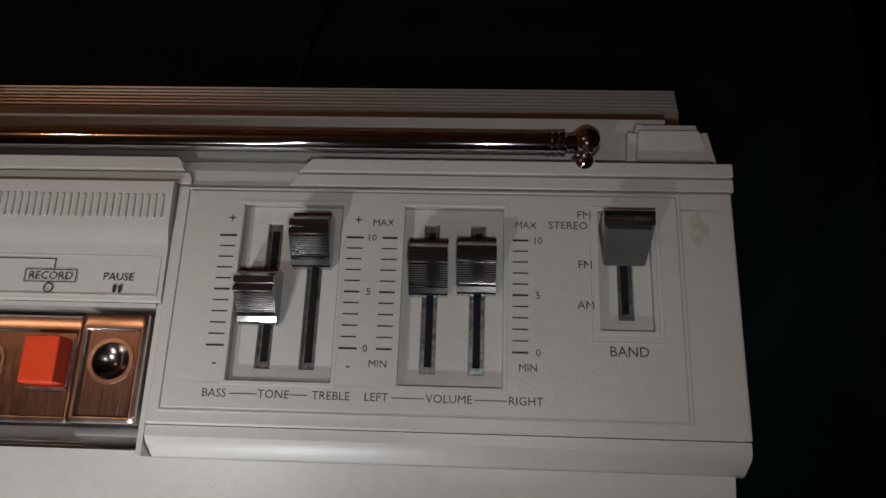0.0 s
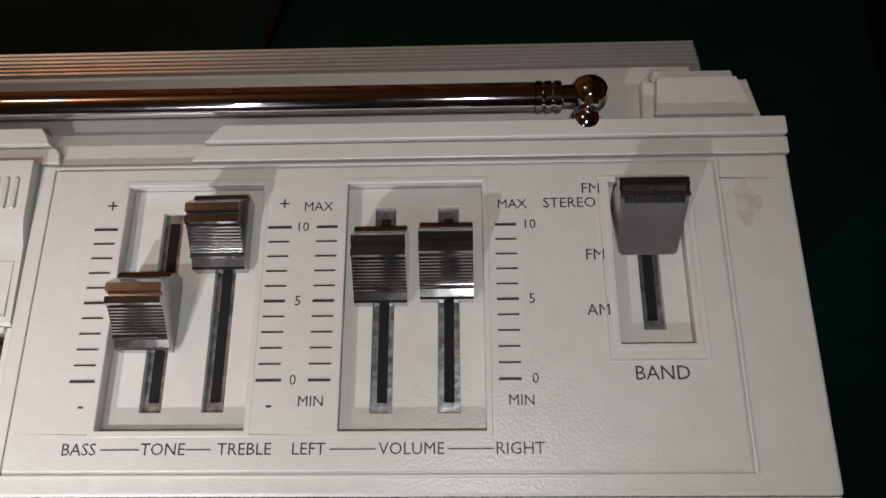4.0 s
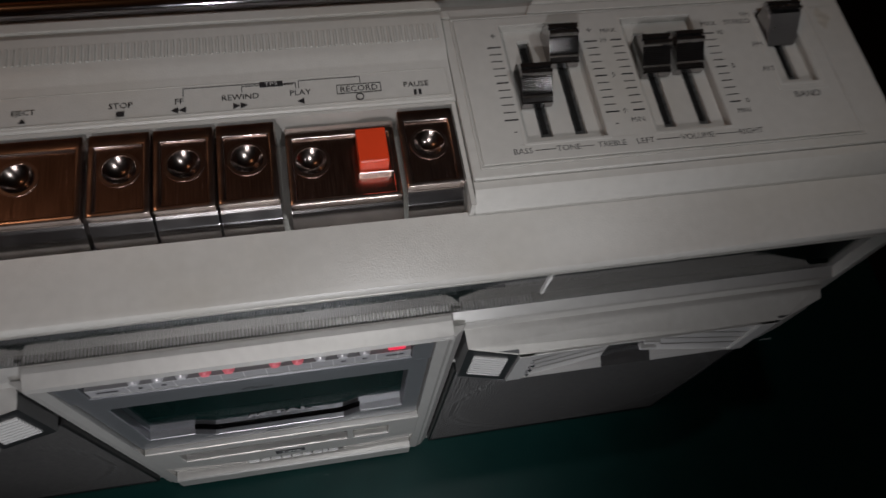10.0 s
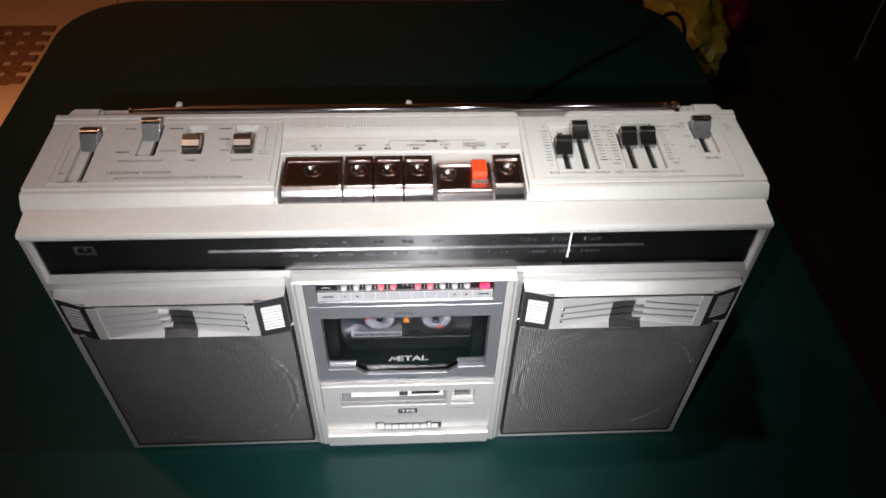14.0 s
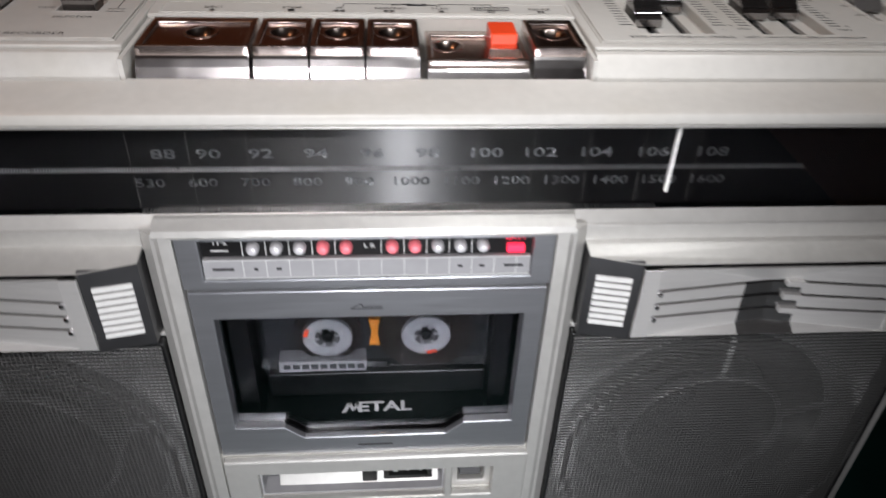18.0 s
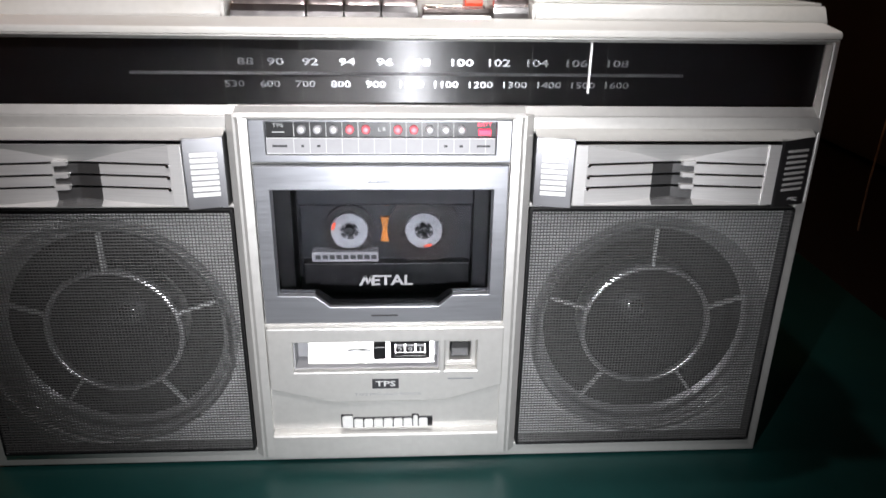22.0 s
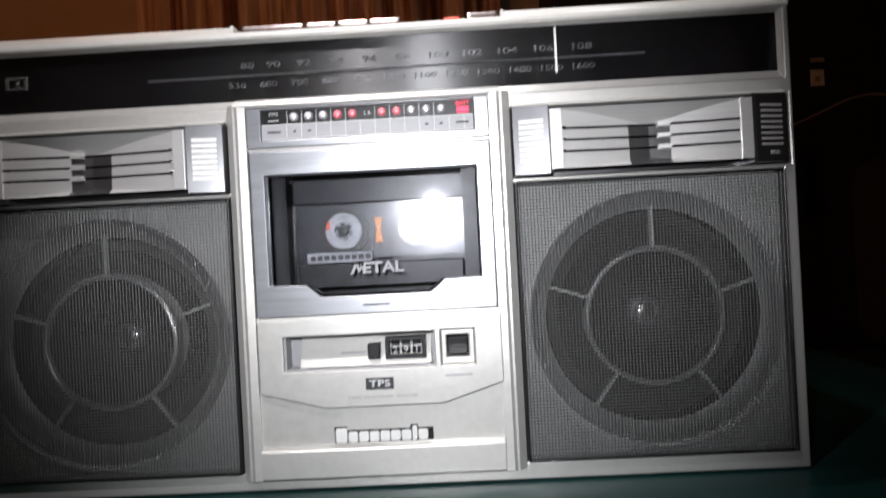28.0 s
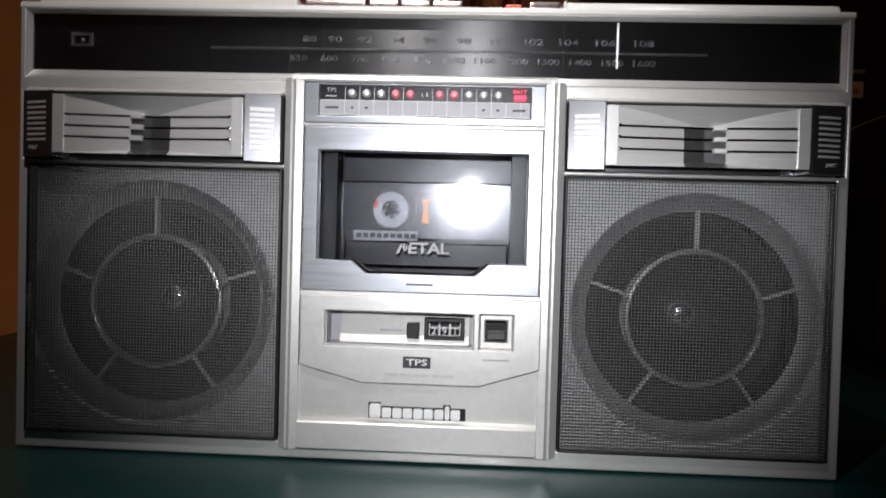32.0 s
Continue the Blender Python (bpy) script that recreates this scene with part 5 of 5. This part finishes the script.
DARKCLOTH = material("black_cloth", (0.010, 0.009, 0.010), 0.85, 0, 30, 0.3, 0.3, 200)
curtain = holder("curtain", "brown striped curtain hanging in folds before the wall", "curtain", loc=(0, 0, 0))
bm = bmesh.new()
n, rows = 220, []
for zz in (-0.70, -0.2, 0.4, 1.0, 1.75):
    row = []
    for k in range(n + 1):
        u = k / n
        x = -1.14 + 1.38 * u
        f = 0.5 + 0.5 * (1.75 - zz) / 2.45
        y = 2.338 + 0.030 * f * math.sin(u * 62 + 1.6 * math.sin(u * 11)) + 0.012 * f * math.sin(u * 151 + zz)
        row.append(bm.verts.new((x + 0.01 * math.sin(zz * 3 + u * 9), y, zz)))
    rows.append(row)
for a, b in zip(rows, rows[1:]):
    for k in range(n):
        bm.faces.new((a[k], a[k + 1], b[k + 1], b[k]))
part("cloth", bm, CLOTH, curtain, smooth=True)
part("rod", lathe([(0, -1.24), (0.012, -1.24), (0.012, 0.28), (0, 0.28)], (0, 2.338, 1.77), "x", 16), BLACK, curtain, smooth=True)
for x in (-1.22, 0.26):
    part("bracket", boxes((x - 0.01, x + 0.01, 2.338, 2.40, 1.745, 1.758)), BLACK, curtain)

cabinet = holder("cabinet", "tall black cabinet standing against the far wall", "cabinet", loc=(1.125, 2.2, -0.726))
part("body", boxes((-0.74, 0.74, -0.18, 0.19, 0.0, 2.05), r=0.01), DARKCLOTH, cabinet)
for x in (-0.37, 0.37):
    d = part("door", boxes((x - 0.355, x + 0.355, -0.195, -0.182, 0.05, 2.0), r=0.004), DARKCLOTH, cabinet)
    part("handle", boxes((x - 0.04 * (1 if x > 0 else -1) - 0.30 * (1 if x > 0 else -1), x - 0.02 * (1 if x > 0 else -1) - 0.30 * (1 if x > 0 else -1), -0.215, -0.196, 0.9, 1.1), r=0.003), BLACK, d)

# Black block of guessed sofa shape, added to fill the dark right side.
sofa = holder("sofa", "black sofa-shaped block filling the dark area beside the table", "sofa", loc=(1.0, 0.15, -0.726))
part("seat", boxes((-0.54, 0.45, -0.85, 1.70, 0.10, 0.50), r=0.05), DARKCLOTH, sofa, smooth=True)
part("backrest", boxes((0.20, 0.60, -0.85, 1.70, 0.50, 1.06), r=0.08), DARKCLOTH, sofa, smooth=True)
for x, y in ((-0.48, -0.78), (0.4, -0.78), (-0.48, 1.63), (0.4, 1.63)):
    part("foot", boxes((x - 0.02, x + 0.02, y - 0.02, y + 0.02, 0.0, 0.10)), BLACK, sofa)
tag = holder("paper_tag", "small white paper tag stuck on the black cabinet door", "tag", loc=(1.225, 2.004, 0.620))
part("sheet", boxes((-0.022, 0.022, -0.0015, 0.0, -0.026, 0.026)), WHITE, tag)
part("printed_bar", boxes((-0.008, 0.008, -0.0019, -0.0016, -0.012, 0.004)), SCALE, tag, "small grey print")
for at, half, label in (((1.228, 2.004, 0.678), (0.022, 0.007), "narrow grey label above the paper tag on the cabinet"), ((0.734, 2.004, 0.749), (0.028, 0.006), "narrow pale label on the black cabinet door")):
    sticker = holder("label_sticker", label, "label", loc=at)
    part("sheet", boxes((-half[0], half[0], -0.0012, 0.0, -half[1], half[1])), SCALE, sticker)

# yellow bag on the black block at the table's far corner, with a dark red packet on it
YELLOW = material("yellow_plastic_bag", (0.30, 0.26, 0.04), 0.35, 0, 20, 0.25, 0.6, 60)
MAROON = material("dark_red_packet", (0.22, 0.02, 0.03), 0.3, 0, 20, 0.2, 0.4, 60)


def crumpled(name, label, category, mat, centre, radii, seed):
    bm = bmesh.new()
    bmesh.ops.create_icosphere(bm, subdivisions=4, radius=1.0)
    for v in bm.verts:
        p = v.co.copy()
        k = 1 + 0.28 * noise.noise(p * 1.7 + Vector((seed, 0, 0))) + 0.14 * noise.noise(p * 5 + Vector((0, seed, 0)))
        v.co = Vector((p.x * radii[0] * k, p.y * radii[1] * k, max(p.z, -0.72) * radii[2] * k))
    lowest = min(v.co.z for v in bm.verts)
    for v in bm.verts:
        v.co.z -= lowest
    return tagged(part_at(name, bm, mat, centre), label, category)


def part_at(name, bm, mat, centre):
    ob = part(name, bm, mat, None, smooth=True)
    ob.location = centre
    return ob


crumpled("plastic_bag", "crumpled yellow plastic bag on the black block", "bag", YELLOW, (0.545, 0.945, -0.226), (0.075, 0.125, 0.085), 3.0)
crumpled("snack_packet", "dark red shiny packet beside the yellow bag", "packet", MAROON, (0.655, 1.050, -0.226), (0.05, 0.05, 0.075), 7.0)

# woven mat on the floor
MAT = material("brown_weave", (0.16, 0.075, 0.035), 0.8, 0, 60, 0.25, 0.3, 200)
mat = holder("woven_mat", "brown woven mat on the tiled floor", "mat", loc=(-1.585, 1.80, -0.7215))
for k in range(14):
    part("strip", boxes((-0.42 + 0.06 * k, -0.42 + 0.06 * k + 0.032, -0.17, 0.17, 0.0, 0.004)), MAT, mat)
for k in range(6):
    part("strip", boxes((-0.43, 0.43, -0.165 + 0.06 * k, -0.165 + 0.06 * k + 0.032, 0.0041, 0.008)), MAT, mat)

# a thin cable that hangs beside the table
CABLE = material("pale_cable", (0.30, 0.26, 0.22), 0.5)
cu = bpy.data.curves.new("cable", "CURVE")
cu.dimensions, cu.bevel_depth, cu.bevel_resolution = "3D", 0.0022, 2
sp = cu.splines.new("BEZIER")
pts = [(0.545, 1.0, -0.2248), (0.575, 1.0, 0.12), (0.622, 1.0, 0.296), (0.700, 1.0, 0.334), (0.862, 0.99, 0.374), (0.915, 0.98, 0.33), (0.93, 0.96, -0.2248)]
sp.bezier_points.add(len(pts) - 1)
for bp, p in zip(sp.bezier_points, pts):
    bp.co = p
    bp.handle_left_type = bp.handle_right_type = "AUTO"
cu.materials.append(CABLE)
tagged(new("cable", cu), "thin pale cable hanging over the black block", "cable")

# the dark mains cord that lies on the table behind the boombox
CORD = material("black_cord", (0.004, 0.004, 0.0045), 0.5)
cu = bpy.data.curves.new("power_cord", "CURVE")
cu.dimensions, cu.bevel_depth, cu.bevel_resolution = "3D", 0.0032, 3
sp = cu.splines.new("BEZIER")
pts = [(0.020, 0.128, 0.030), (0.022, 0.190, 0.0024), (0.060, 0.370, 0.0024), (0.126, 0.460, 0.0024), (0.215, 0.543, 0.0024), (0.330, 0.640, 0.0024), (0.440, 0.730, -0.002), (0.480, 0.760, -0.2226)]
sp.bezier_points.add(len(pts) - 1)
for bp, p in zip(sp.bezier_points, pts):
    bp.co = p
    bp.handle_left_type = bp.handle_right_type = "AUTO"
cu.materials.append(CORD)
tagged(new("power_cord", cu), "thin black mains cord lying across the green table", "cord")

# floor tiles
tile_mesh = boxes((-0.1985, 0.1985, -0.1985, 0.1985, 0.0, 0.0045), r=0.001)
first = part("tile", tile_mesh, TILE, floor)
first.location = (-2.4, -2.0, -0.7260)
for i in range(13):
    for j in range(11):
        if i or j:
            o = new("tile", first.data)
            o.parent = floor
            o.location = (-2.4 + 0.4 * i, -2.0 + 0.4 * j, -0.7260)
